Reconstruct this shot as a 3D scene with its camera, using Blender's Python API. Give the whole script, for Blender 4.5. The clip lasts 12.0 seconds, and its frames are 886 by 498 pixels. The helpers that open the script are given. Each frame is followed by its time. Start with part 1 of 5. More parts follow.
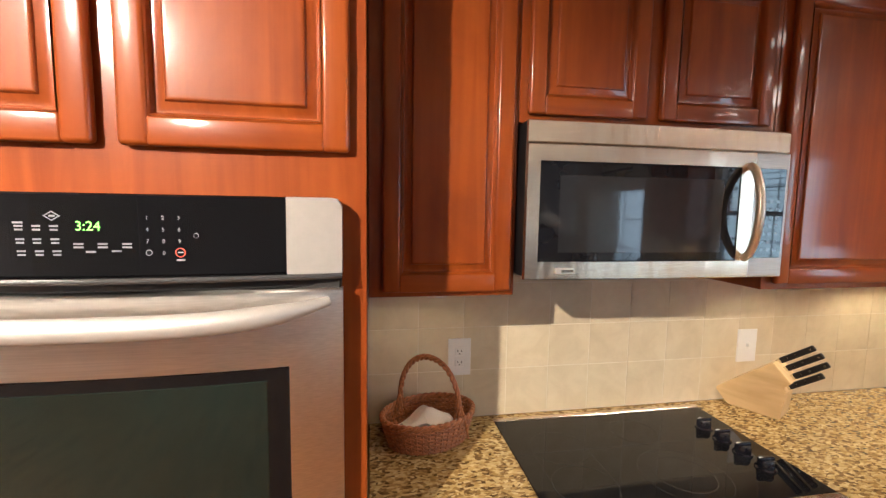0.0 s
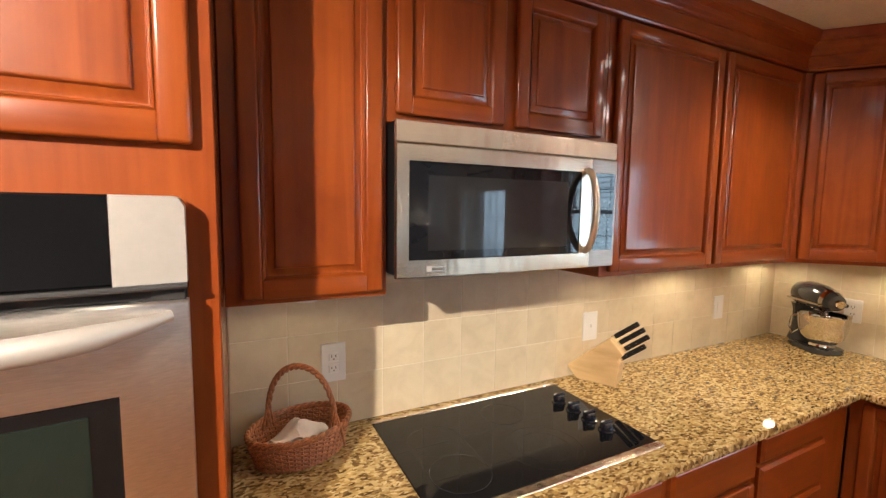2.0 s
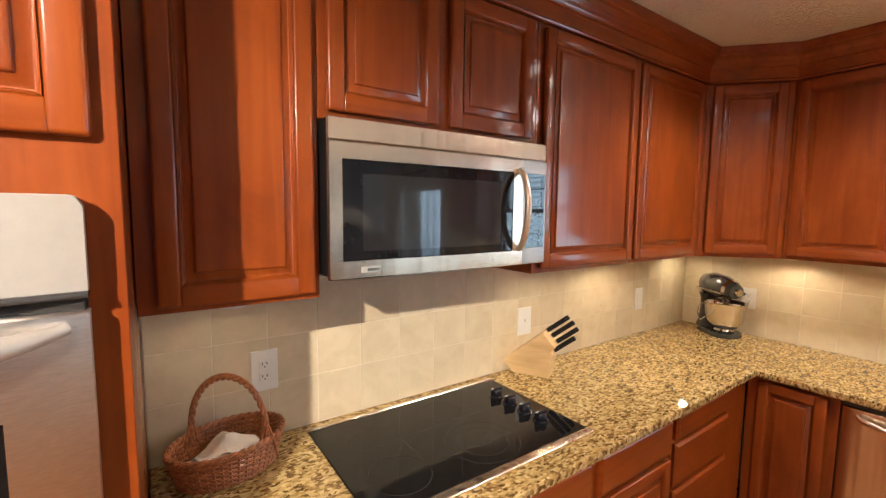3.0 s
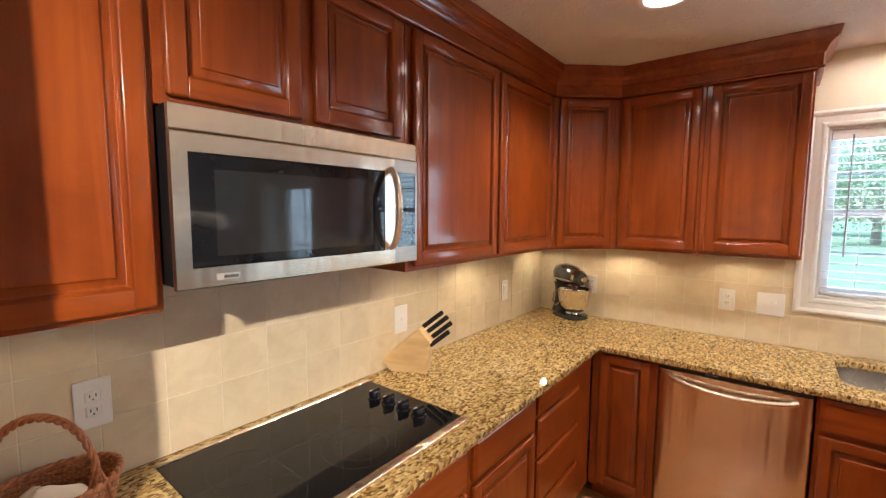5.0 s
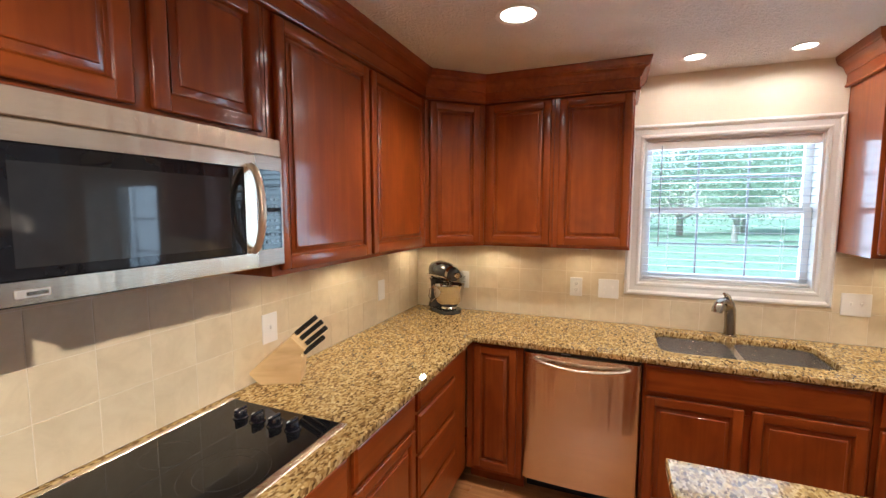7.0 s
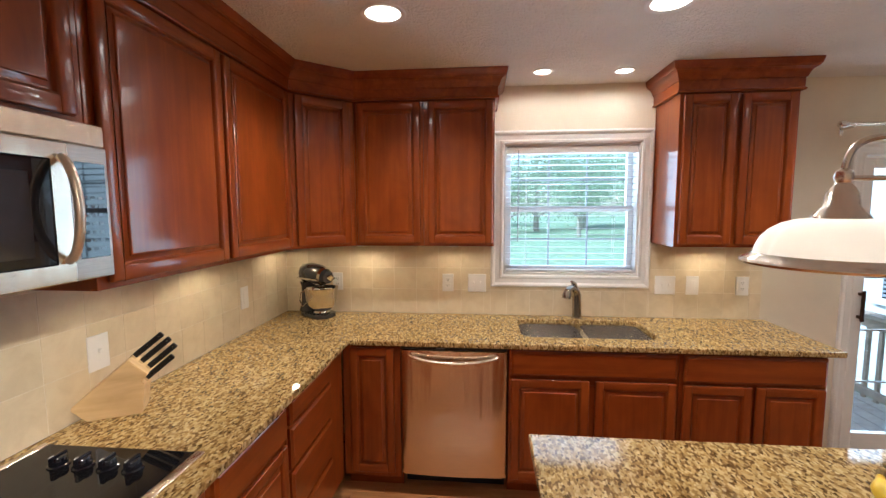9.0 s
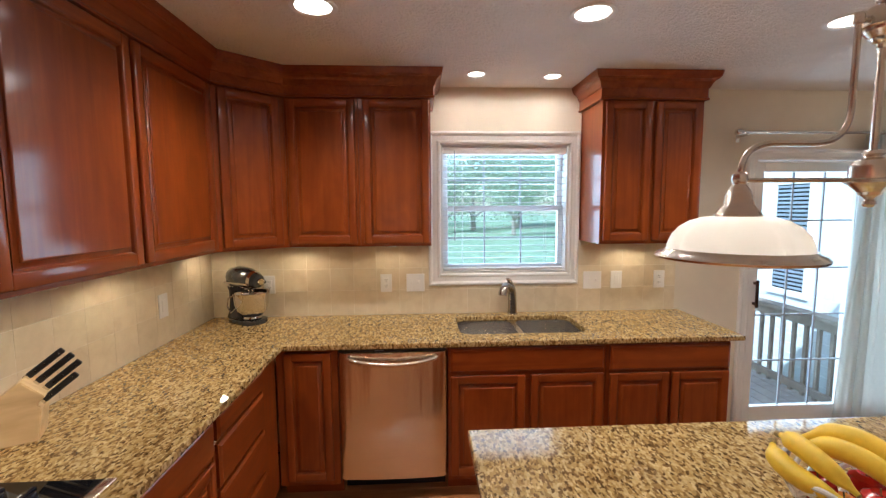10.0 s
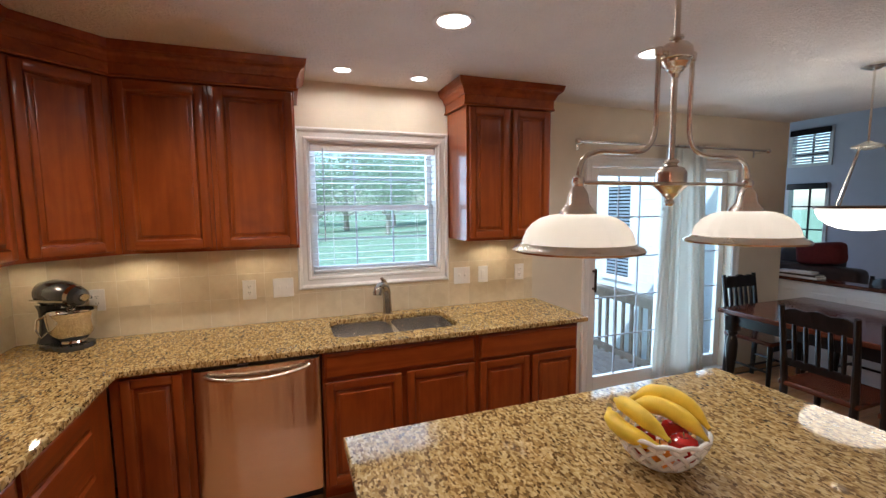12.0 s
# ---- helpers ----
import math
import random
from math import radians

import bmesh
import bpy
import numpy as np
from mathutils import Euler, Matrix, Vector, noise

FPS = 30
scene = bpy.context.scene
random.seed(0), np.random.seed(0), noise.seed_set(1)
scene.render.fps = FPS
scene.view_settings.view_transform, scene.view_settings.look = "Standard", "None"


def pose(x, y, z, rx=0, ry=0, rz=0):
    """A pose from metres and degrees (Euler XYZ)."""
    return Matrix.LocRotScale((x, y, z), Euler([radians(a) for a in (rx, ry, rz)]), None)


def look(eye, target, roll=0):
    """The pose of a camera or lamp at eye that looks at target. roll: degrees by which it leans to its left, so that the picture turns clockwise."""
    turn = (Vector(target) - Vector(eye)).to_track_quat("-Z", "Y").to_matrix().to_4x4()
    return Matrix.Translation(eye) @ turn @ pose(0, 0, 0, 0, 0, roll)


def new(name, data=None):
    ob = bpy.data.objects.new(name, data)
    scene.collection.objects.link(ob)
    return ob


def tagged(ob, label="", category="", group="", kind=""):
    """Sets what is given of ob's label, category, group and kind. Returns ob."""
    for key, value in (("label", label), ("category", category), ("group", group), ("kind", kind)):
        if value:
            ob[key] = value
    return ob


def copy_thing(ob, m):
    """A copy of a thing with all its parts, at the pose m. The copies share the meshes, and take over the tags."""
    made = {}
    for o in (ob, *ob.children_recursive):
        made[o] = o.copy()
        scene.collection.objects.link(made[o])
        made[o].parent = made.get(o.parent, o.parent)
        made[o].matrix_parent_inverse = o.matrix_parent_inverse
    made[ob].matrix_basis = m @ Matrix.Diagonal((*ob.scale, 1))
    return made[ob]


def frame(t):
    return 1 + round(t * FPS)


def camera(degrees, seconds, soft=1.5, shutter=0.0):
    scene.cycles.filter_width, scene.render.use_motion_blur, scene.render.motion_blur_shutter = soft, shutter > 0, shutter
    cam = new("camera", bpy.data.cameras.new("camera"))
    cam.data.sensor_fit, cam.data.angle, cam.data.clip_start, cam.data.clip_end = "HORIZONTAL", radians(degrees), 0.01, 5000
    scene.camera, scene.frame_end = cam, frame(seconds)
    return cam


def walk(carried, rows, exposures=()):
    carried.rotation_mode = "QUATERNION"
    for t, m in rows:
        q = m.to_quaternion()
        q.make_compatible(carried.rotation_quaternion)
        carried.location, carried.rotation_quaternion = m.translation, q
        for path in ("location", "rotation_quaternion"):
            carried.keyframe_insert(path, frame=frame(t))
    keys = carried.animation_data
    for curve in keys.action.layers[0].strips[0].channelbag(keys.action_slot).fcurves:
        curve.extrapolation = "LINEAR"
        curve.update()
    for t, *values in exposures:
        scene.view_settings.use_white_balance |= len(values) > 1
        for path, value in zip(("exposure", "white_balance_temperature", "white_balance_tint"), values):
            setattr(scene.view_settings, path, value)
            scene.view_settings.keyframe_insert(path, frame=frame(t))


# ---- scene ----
cam = camera(92.5, 12.0, soft=1.4)
# seconds, eye, heading clockwise from +y, pitch, roll
ROWS = [
    (0.0, -0.3853, -1.3973, 1.6463, 9.97, -5.55, 0.90),
    (0.5, -0.3816, -1.3951, 1.6463, 14.15, -5.52, 0.92),
    (1.0, -0.3778, -1.3932, 1.6463, 18.33, -5.48, 0.87),
    (1.5, -0.3739, -1.3915, 1.6463, 22.46, -5.42, 0.83),
    (2.0, -0.3698, -1.3901, 1.6463, 26.62, -5.37, 0.79),
    (2.5, -0.3656, -1.3890, 1.6463, 30.84, -5.36, 0.74),
    (3.0, -0.3615, -1.3883, 1.6463, 34.93, -5.35, 0.66),
    (5.0, -0.3445, -1.3883, 1.6463, 51.50, -5.32, 0.34),
    (5.5, -0.3403, -1.3890, 1.6463, 55.56, -5.35, 0.30),
    (6.0, -0.3362, -1.3901, 1.6463, 59.70, -5.35, 0.24),
    (6.5, -0.3322, -1.3914, 1.6463, 63.83, -5.35, 0.14),
    (7.0, -0.3282, -1.3931, 1.6463, 67.98, -5.35, 0.06),
    (9.0, -0.3138, -1.4025, 1.6463, 84.74, -5.45, -0.20),
    (9.5, -0.3107, -1.4055, 1.6463, 88.91, -5.49, -0.28),
    (10.0, -0.3078, -1.4086, 1.6463, 93.02, -5.53, -0.34),
    (10.5, -0.3052, -1.4120, 1.6463, 97.23, -5.57, -0.38),
    (11.0, -0.3028, -1.4156, 1.6463, 101.44, -5.62, -0.42),
    (11.5, -0.3006, -1.4193, 1.6463, 105.56, -5.67, -0.45),
    (12.0, -0.2987, -1.4233, 1.6463, 109.86, -5.73, -0.50),
]
walk(cam, [(t, pose(x, y, z, 90 + pitch, 0, -head) @ pose(0, 0, 0, 0, 0, roll)) for t, x, y, z, head, pitch, roll in ROWS],
     exposures=[(0.0, 1.54, 5750, 10), (3.0, 1.71, 5850, 10), (5.5, 1.56, 5800, 10), (7.0, 1.48, 5600, 10), (9.0, 1.31, 5500, 9), (11.0, 1.08, 5500, 10), (12.0, 1.05, 5500, 10)])

# ---- world, sun, lamps ----
CEIL = 2.446
world = bpy.data.worlds.new("sky")
scene.world = world
world.use_nodes = True
wn = world.node_tree.nodes
sky = wn.new("ShaderNodeTexSky")
sky.sky_type, sky.sun_disc = "NISHITA", False
sky.sun_elevation, sky.sun_rotation = radians(47), radians(-45)
world.node_tree.links.new(sky.outputs[0], wn["Background"].inputs[0])
wn["Background"].inputs[1].default_value = 0.15
sun = new("sun", bpy.data.lights.new("sun", "SUN"))
sun.data.energy, sun.data.angle, sun.data.color = 4.4, radians(0.6), (0.84, 0.93, 1.0)
sun.matrix_world = look((-6.0, 6.0, 9.1), (0, 0, 0))

WARM = (1.0, 0.82, 0.62)
CAN_WATTS, KEY_WATTS, BAR_WATTS, SHADE_WATTS, SKY_WATTS = 21.0, 162.0, 1.4, 0.42, 1.0
CANS = [(1.483, -0.993), (1.497, -2.131), (1.52, -3.279), (2.309, -1.752), (2.336, -2.227)]
SMALL = {3, 4}


def spot(x, y, z, watts, colour=WARM, cone=130, blend=0.6, radius=0.05, aim=None):
    data = bpy.data.lights.new("can_lamp", "SPOT")
    data.energy, data.color, data.spot_size, data.spot_blend, data.shadow_soft_size = watts, colour, radians(cone), blend, radius
    ob = new("can_lamp", data)
    ob.matrix_world = look((x, y, z), aim or (x, y - 0.0001, z - 1))
    return ob


def bulb(x, y, z, watts, colour=WARM, radius=0.04):
    data = bpy.data.lights.new("bulb_lamp", "POINT")
    data.energy, data.color, data.shadow_soft_size = watts, colour, radius
    ob = new("bulb_lamp", data)
    ob.location = (x, y, z)
    return ob


def panel_lamp(m, sx, sy, watts, colour):
    data = bpy.data.lights.new("daylight", "AREA")
    data.shape, data.size, data.size_y, data.energy, data.color = "RECTANGLE", sx, sy, watts, colour
    ob = new("daylight", data)
    ob.matrix_world = m
    return ob


# out of view; side and back lights are only added to brighten tower and room
KEY_CAN, SIDE_FILL, BACK_FILLS = (-1.52, -2.12), (-1.52, -0.99), [(-2.7, -3.4, 45.0), (0.0, -4.9, 12.0), (-3.0, -1.4, 55.0)]
for i, (x, y) in enumerate(CANS):
    spot(x, y, CEIL - 0.02, CAN_WATTS * (0.14 if i in SMALL else 1.3 if i == 0 else 1.0), (1.0, 0.85, 0.68), 176 if i in SMALL else 146, 0.3 if i in SMALL else 0.7, 0.05 if i in SMALL else 0.08)
spot(*KEY_CAN, CEIL - 0.02, KEY_WATTS, (1.0, 0.82, 0.61), 70, 0.6, 0.03, (-0.92, -0.6, 1.45))
spot(*SIDE_FILL, CEIL - 0.02, KEY_WATTS * 0.18, (1.0, 0.82, 0.61), cone=118, blend=0.45, radius=0.03)
for x, y, w in BACK_FILLS:
    spot(x, y, CEIL - 0.02, w, (1.0, 0.90, 0.78), 150, 0.6, 0.08)
DAY = (0.72, 0.85, 1.0)
panel_lamp(look((2.80, -1.99, 1.66), (0, -1.99, 1.66)), 1.0, 1.0, 10.0 * SKY_WATTS, DAY)
panel_lamp(look((2.80, -4.61, 1.02), (0, -4.61, 1.02)), 1.65, 1.9, 17.0 * SKY_WATTS, DAY)
# fill lamp in the added, unseen living room window
panel_lamp(look((5.47, -7.6, 1.75), (0, -7.6, 1.75)), 1.85, 1.6, 7.0 * SKY_WATTS, DAY)

# ---- materials ----


def material(name):
    m = bpy.data.materials.new(name)
    m.use_nodes = True
    n, l = m.node_tree.nodes, m.node_tree.links
    return m, n, l, n["Principled BSDF"]


def coords(n, l, scale, rand=True):
    tc, mp = n.new("ShaderNodeTexCoord"), n.new("ShaderNodeMapping")
    mp.inputs["Scale"].default_value = scale
    l.new(tc.outputs["Object"], mp.inputs["Vector"])
    if rand:
        info, mul = n.new("ShaderNodeObjectInfo"), n.new("ShaderNodeMath")
        mul.operation = "MULTIPLY"
        mul.inputs[1].default_value = 37.0
        l.new(info.outputs["Random"], mul.inputs[0])
        l.new(mul.outputs[0], mp.inputs["Location"])
    return mp.outputs["Vector"]


def tex(n, l, vec, scale, detail=4.0, rough=0.55, distort=0.0):
    t = n.new("ShaderNodeTexNoise")
    t.inputs["Scale"].default_value, t.inputs["Detail"].default_value = scale, detail
    t.inputs["Roughness"].default_value, t.inputs["Distortion"].default_value = rough, distort
    if vec is not None:
        l.new(vec, t.inputs["Vector"])
    return t.outputs["Fac"]


def ramp(n, l, fac, stops):
    r = n.new("ShaderNodeValToRGB")
    while len(r.color_ramp.elements) < len(stops):
        r.color_ramp.elements.new(0.5)
    for e, (p, c) in zip(r.color_ramp.elements, stops):
        e.position, e.color = p, (*c, 1)
    l.new(fac, r.inputs[0])
    return r.outputs[0]


def mix(n, l, kind, fac, a, b):
    x = n.new("ShaderNodeMix")
    x.data_type, x.blend_type = "RGBA", kind
    for sock, v in ((x.inputs[0], fac), (x.inputs[6], a), (x.inputs[7], b)):
        if isinstance(v, (int, float)):
            sock.default_value = v
        elif isinstance(v, tuple):
            sock.default_value = (*v, 1)
        else:
            l.new(v, sock)
    return x.outputs[2]


def bump(n, l, p, fac, strength, dist=0.002):
    b = n.new("ShaderNodeBump")
    b.inputs["Strength"].default_value, b.inputs["Distance"].default_value = strength, dist
    l.new(fac, b.inputs["Height"])
    l.new(b.outputs[0], p.inputs["Normal"])


def plain(name, colour, rough=0.5, metal=0.0, vary=0.06, scale=30.0, bumpy=0.0, coat=0.0):
    m, n, l, p = material(name)
    vec = coords(n, l, (1, 1, 1))
    f1 = tex(n, l, vec, scale, 5)
    dark, light = tuple(c * (1 - vary) for c in colour), tuple(min(1, c * (1 + vary)) for c in colour)
    l.new(ramp(n, l, f1, [(0.3, dark), (0.7, light)]), p.inputs["Base Color"])
    p.inputs["Roughness"].default_value, p.inputs["Metallic"].default_value = rough, metal
    p.inputs["Coat Weight"].default_value = coat
    if bumpy:
        bump(n, l, p, tex(n, l, vec, scale * 6, 3), bumpy)
    return m


def wood(name, dark, light, along="z", rough=0.40, coat=0.7, fine=20.0, gap=0.9):
    m, n, l, p = material(name)
    s = {"z": (fine, fine, gap), "x": (gap, fine, fine), "y": (fine, gap, fine)}[along]
    vec = coords(n, l, s)
    grain = tex(n, l, vec, 1.1, 4, 0.5, 1.4)
    blotch = tex(n, l, coords(n, l, tuple(0.10 * c + 1.4 for c in s)), 2.2, 4, 0.55, 0.7)
    base = ramp(n, l, grain, [(0.2, dark), (0.8, light)])
    tone = ramp(n, l, blotch, [(0.25, (0.78, 0.71, 0.66)), (0.5, (0.96, 0.94, 0.92)), (0.75, (1.16, 1.20, 1.18))])
    l.new(mix(n, l, "MULTIPLY", 1.0, base, tone), p.inputs["Base Color"])
    p.inputs["Coat Weight"].default_value, p.inputs["Coat Roughness"].default_value, p.inputs["Specular IOR Level"].default_value = coat, 0.13, 0.16
    rr = n.new("ShaderNodeMapRange")
    rr.inputs["To Min"].default_value, rr.inputs["To Max"].default_value = rough * 0.85, rough * 1.25
    l.new(grain, rr.inputs["Value"])
    l.new(rr.outputs[0], p.inputs["Roughness"])
    bump(n, l, p, grain, 0.03, 0.0010)
    return m


CH_D, CH_L = (0.200, 0.036, 0.0042), (0.300, 0.066, 0.0072)
cherry = wood("cherry_upright", CH_D, CH_L, "z")
cherry_x = wood("cherry_across", CH_D, CH_L, "x")


def granite_mat():
    m, n, l, p = material("granite")
    tc, mp = n.new("ShaderNodeTexCoord"), n.new("ShaderNodeMapping")
    mp.inputs["Scale"].default_value, mp.inputs["Rotation"].default_value = (1.0, 1.8, 1.0), (0, 0, radians(38))
    l.new(tc.outputs["Object"], mp.inputs["Vector"])
    vec = mp.outputs["Vector"]
    wob = n.new("ShaderNodeTexNoise")
    wob.inputs["Scale"].default_value = 30
    l.new(vec, wob.inputs["Vector"])
    add = n.new("ShaderNodeVectorMath")
    add.operation = "MULTIPLY_ADD"
    add.inputs[1].default_value = (0.02, 0.02, 0.02)
    l.new(wob.outputs["Color"], add.inputs[0])
    l.new(vec, add.inputs[2])
    vor = n.new("ShaderNodeTexVoronoi")
    vor.inputs["Scale"].default_value = 86
    l.new(add.outputs[0], vor.inputs["Vector"])
    sep = n.new("ShaderNodeSeparateColor")
    l.new(vor.outputs["Color"], sep.inputs[0])
    cells = ramp(n, l, sep.outputs[0], [(0.0, (0.085, 0.048, 0.017)), (0.18, (0.20, 0.118, 0.042)), (0.38, (0.37, 0.240, 0.085)),
                                        (0.60, (0.50, 0.350, 0.140)), (0.86, (0.64, 0.495, 0.250)), (1.0, (0.28, 0.175, 0.06))])
    vo2 = n.new("ShaderNodeTexVoronoi")
    vo2.inputs["Scale"].default_value = 125
    l.new(add.outputs[0], vo2.inputs["Vector"])
    se2 = n.new("ShaderNodeSeparateColor")
    l.new(vo2.outputs["Color"], se2.inputs[0])
    patches = tex(n, l, vec, 9, 4, 0.6)
    addm = n.new("ShaderNodeMath")
    addm.operation = "MULTIPLY_ADD"
    addm.inputs[1].default_value = 0.55
    l.new(patches, addm.inputs[0])
    l.new(se2.outputs[1], addm.inputs[2])
    dark = ramp(n, l, addm.outputs[0], [(1.07, (1, 1, 1)), (1.13, (0.26, 0.18, 0.10))])
    soft = ramp(n, l, tex(n, l, vec, 14, 5, 0.65), [(0.3, (0.72, 0.66, 0.55)), (0.7, (1.15, 1.13, 1.08))])
    a = mix(n, l, "MULTIPLY", 1.0, cells, dark)
    l.new(mix(n, l, "MULTIPLY", 0.85, a, soft), p.inputs["Base Color"])
    p.inputs["Roughness"].default_value = 0.05
    return m


granite = granite_mat()


def steel_mat(name, along, colour=(0.69, 0.585, 0.465), rough=0.25):
    m, n, l, p = material(name)
    s = {"x": (2, 400, 400), "z": (400, 400, 2), "y": (400, 2, 400)}[along]
    vec = coords(n, l, s)
    f = tex(n, l, vec, 1.0, 3)
    l.new(ramp(n, l, f, [(0.3, tuple(c * 0.9 for c in colour)), (0.7, tuple(c * 1.06 for c in colour))]), p.inputs["Base Color"])
    p.inputs["Metallic"].default_value, p.inputs["Roughness"].default_value = 1.0, rough
    p.inputs["Anisotropic"].default_value = 0.75
    tg = n.new("ShaderNodeTangent")
    tg.direction_type, tg.axis = "RADIAL", "Z"
    p.inputs["Anisotropic Rotation"].default_value = 0.0
    l.new(tg.outputs[0], p.inputs["Tangent"])
    wave = tex(n, l, coords(n, l, {"x": (11, 11, 0.6), "z": (1, 1, 9), "y": (1, 9, 1)}[along]), 1.0, 2)
    both = n.new("ShaderNodeMath")
    both.operation = "MULTIPLY_ADD"
    both.inputs[1].default_value = 0.008
    l.new(f, both.inputs[0])
    l.new(wave, both.inputs[2])
    bump(n, l, p, both.outputs[0], 0.6, 0.015)
    return m


steel = steel_mat("brushed_steel_across", "x")
steel_up = steel_mat("brushed_steel_upright", "x", (0.56, 0.50, 0.44), 0.42)
steel_pale = steel_mat("pale_brushed_steel", "x", (0.82, 0.79, 0.755), 0.36)
nickel = plain("brushed_nickel", (0.76, 0.72, 0.645), 0.26, 1.0, 0.05, 60)
dark_nickel = plain("dark_nickel", (0.42, 0.37, 0.31), 0.2, 1.0, 0.08, 50)
rim_nickel = plain("polished_nickel", (0.76, 0.71, 0.63), 0.20, 1.0, 0.05, 50)
handle_metal = plain("champagne_handle_metal", (0.74, 0.65, 0.52), 0.36, 0.8, 0.03, 60)
satin = plain("satin_metal", (0.44, 0.415, 0.38), 0.45, 0.35, 0.03, 60)
chrome = plain("polished_steel", (0.75, 0.72, 0.68), 0.08, 1.0, 0.03, 20)
sink_steel = plain("sink_steel", (0.68, 0.65, 0.61), 0.25, 1.0, 0.08, 40)
black_glass = plain("black_glass", (0.006, 0.006, 0.007), 0.035, 0.0, 0.1, 12)
mw_glass = plain("microwave_window_glass", (0.010, 0.010, 0.012), 0.03, 0.0, 0.1, 12)
for gm in (black_glass, mw_glass):
    gm.node_tree.nodes["Principled BSDF"].inputs["Specular IOR Level"].default_value = 0.36
black_plastic = plain("black_plastic", (0.010, 0.010, 0.011), 0.32, 0.0, 0.15, 80, 0.05)
dark_gap = plain("dark_recess", (0.012, 0.010, 0.009), 0.7)
white_paint = plain("white_trim_paint", (0.80, 0.78, 0.74), 0.35, 0.0, 0.03, 12)
white_plastic = plain("white_plastic", (0.82, 0.80, 0.77), 0.35, 0.0, 0.02, 12)
wall_paint = plain("cream_wall_paint", (0.72, 0.645, 0.51), 0.75, 0.0, 0.035, 5, 0.12)
grey_paint = plain("grey_blue_wall_paint", (0.62, 0.62, 0.68), 0.8, 0.0, 0.03, 5, 0.1)
grout = plain("grout", (0.76, 0.68, 0.54), 0.85, 0.0, 0.06, 40, 0.2)
knob_black = plain("glossy_black_knob", (0.008, 0.008, 0.012), 0.12, 0.0, 0.1, 50)
beech = wood("beech_block", (0.73, 0.52, 0.26), (0.80, 0.59, 0.32), "x", 0.45, 0.1, 40, 3)
wicker = plain("brown_wicker", (0.38, 0.140, 0.048), 0.42, 0.0, 0.45, 90, 0.4, 0.2)
wicker_d = plain("dark_wicker", (0.28, 0.092, 0.032), 0.45, 0.0, 0.4, 90, 0.4, 0.2)
cloth = plain("cream_napkin", (0.86, 0.80, 0.72), 0.9, 0.0, 0.05, 25, 0.2)
mixer_paint = plain("dark_grey_enamel", (0.045, 0.043, 0.042), 0.16, 0.0, 0.1, 30, 0.0, 0.6)
banana_m = plain("banana_skin", (0.84, 0.58, 0.035), 0.45, 0.0, 0.16, 18, 0.1)
banana_tip = plain("banana_stem", (0.25, 0.17, 0.05), 0.7, 0.0, 0.3, 60)
apple_m = plain("red_apple_skin", (0.46, 0.018, 0.012), 0.2, 0.0, 0.35, 14, 0.0, 0.3)
orange_m = plain("orange_skin", (0.80, 0.30, 0.03), 0.4, 0.0, 0.1, 60, 0.3)
bowl_white = plain("white_ceramic", (0.84, 0.83, 0.80), 0.2, 0.0, 0.02, 20, 0.0, 0.3)
black_wood = wood("black_stained_wood", (0.006, 0.005, 0.005), (0.016, 0.013, 0.012), "z", 0.3, 0.3)
table_wood = wood("red_brown_tabletop", (0.060, 0.016, 0.008), (0.115, 0.030, 0.014), "x", 0.16, 0.5)
leather = plain("dark_brown_leather", (0.055, 0.032, 0.026), 0.4, 0.0, 0.25, 14, 0.2)
red_cloth = plain("red_cushion_cloth", (0.16, 0.02, 0.018), 0.85, 0.0, 0.15, 40, 0.2)
curtain_m = plain("sheer_white_curtain", (0.74, 0.74, 0.70), 0.85, 0.0, 0.04, 60, 0.1)
cn, cl_ = curtain_m.node_tree.nodes, curtain_m.node_tree.links
ctr_t, ctr_m = cn.new("ShaderNodeBsdfTranslucent"), cn.new("ShaderNodeMixShader")
ctr_t.inputs[0].default_value = (0.84, 0.82, 0.76, 1)
ctr_m.inputs[0].default_value = 0.5
cl_.new(cn["Principled BSDF"].outputs[0], ctr_m.inputs[1])
cl_.new(ctr_t.outputs[0], ctr_m.inputs[2])
cl_.new(ctr_m.outputs[0], cn["Material Output"].inputs[0])
bronze = plain("dark_bronze_metal", (0.10, 0.055, 0.035), 0.4, 1.0, 0.1, 40)
deck_m = plain("weathered_deck_boards", (0.42, 0.36, 0.31), 0.8, 0.0, 0.2, 16, 0.3)
rail_m = plain("tan_deck_wood", (0.33, 0.25, 0.19), 0.7, 0.0, 0.2, 16, 0.2)
siding_m = plain("white_siding", (0.76, 0.78, 0.80), 0.6, 0.0, 0.03, 6)
shutter_m = plain("slate_blue_shutter", (0.26, 0.30, 0.35), 0.6, 0.0, 0.1, 10)
grass_m = plain("lawn_grass", (0.20, 0.29, 0.18), 0.9, 0.0, 0.45, 3, 0.6)
leaf_m = plain("leaves", (0.34, 0.44, 0.32), 0.7, 0.0, 0.6, 5)
bark_m = plain("bark", (0.30, 0.27, 0.23), 0.9, 0.0, 0.3, 12, 0.5)
ln_, ll_ = leaf_m.node_tree.nodes, leaf_m.node_tree.links
lt_t, lt_m = ln_.new("ShaderNodeBsdfTranslucent"), ln_.new("ShaderNodeMixShader")
lt_t.inputs[0].default_value = (0.40, 0.50, 0.30, 1)
lt_m.inputs[0].default_value = 0.4
ll_.new(ln_["Principled BSDF"].outputs[0], lt_m.inputs[1])
ll_.new(lt_t.outputs[0], lt_m.inputs[2])
ll_.new(lt_m.outputs[0], ln_["Material Output"].inputs[0])
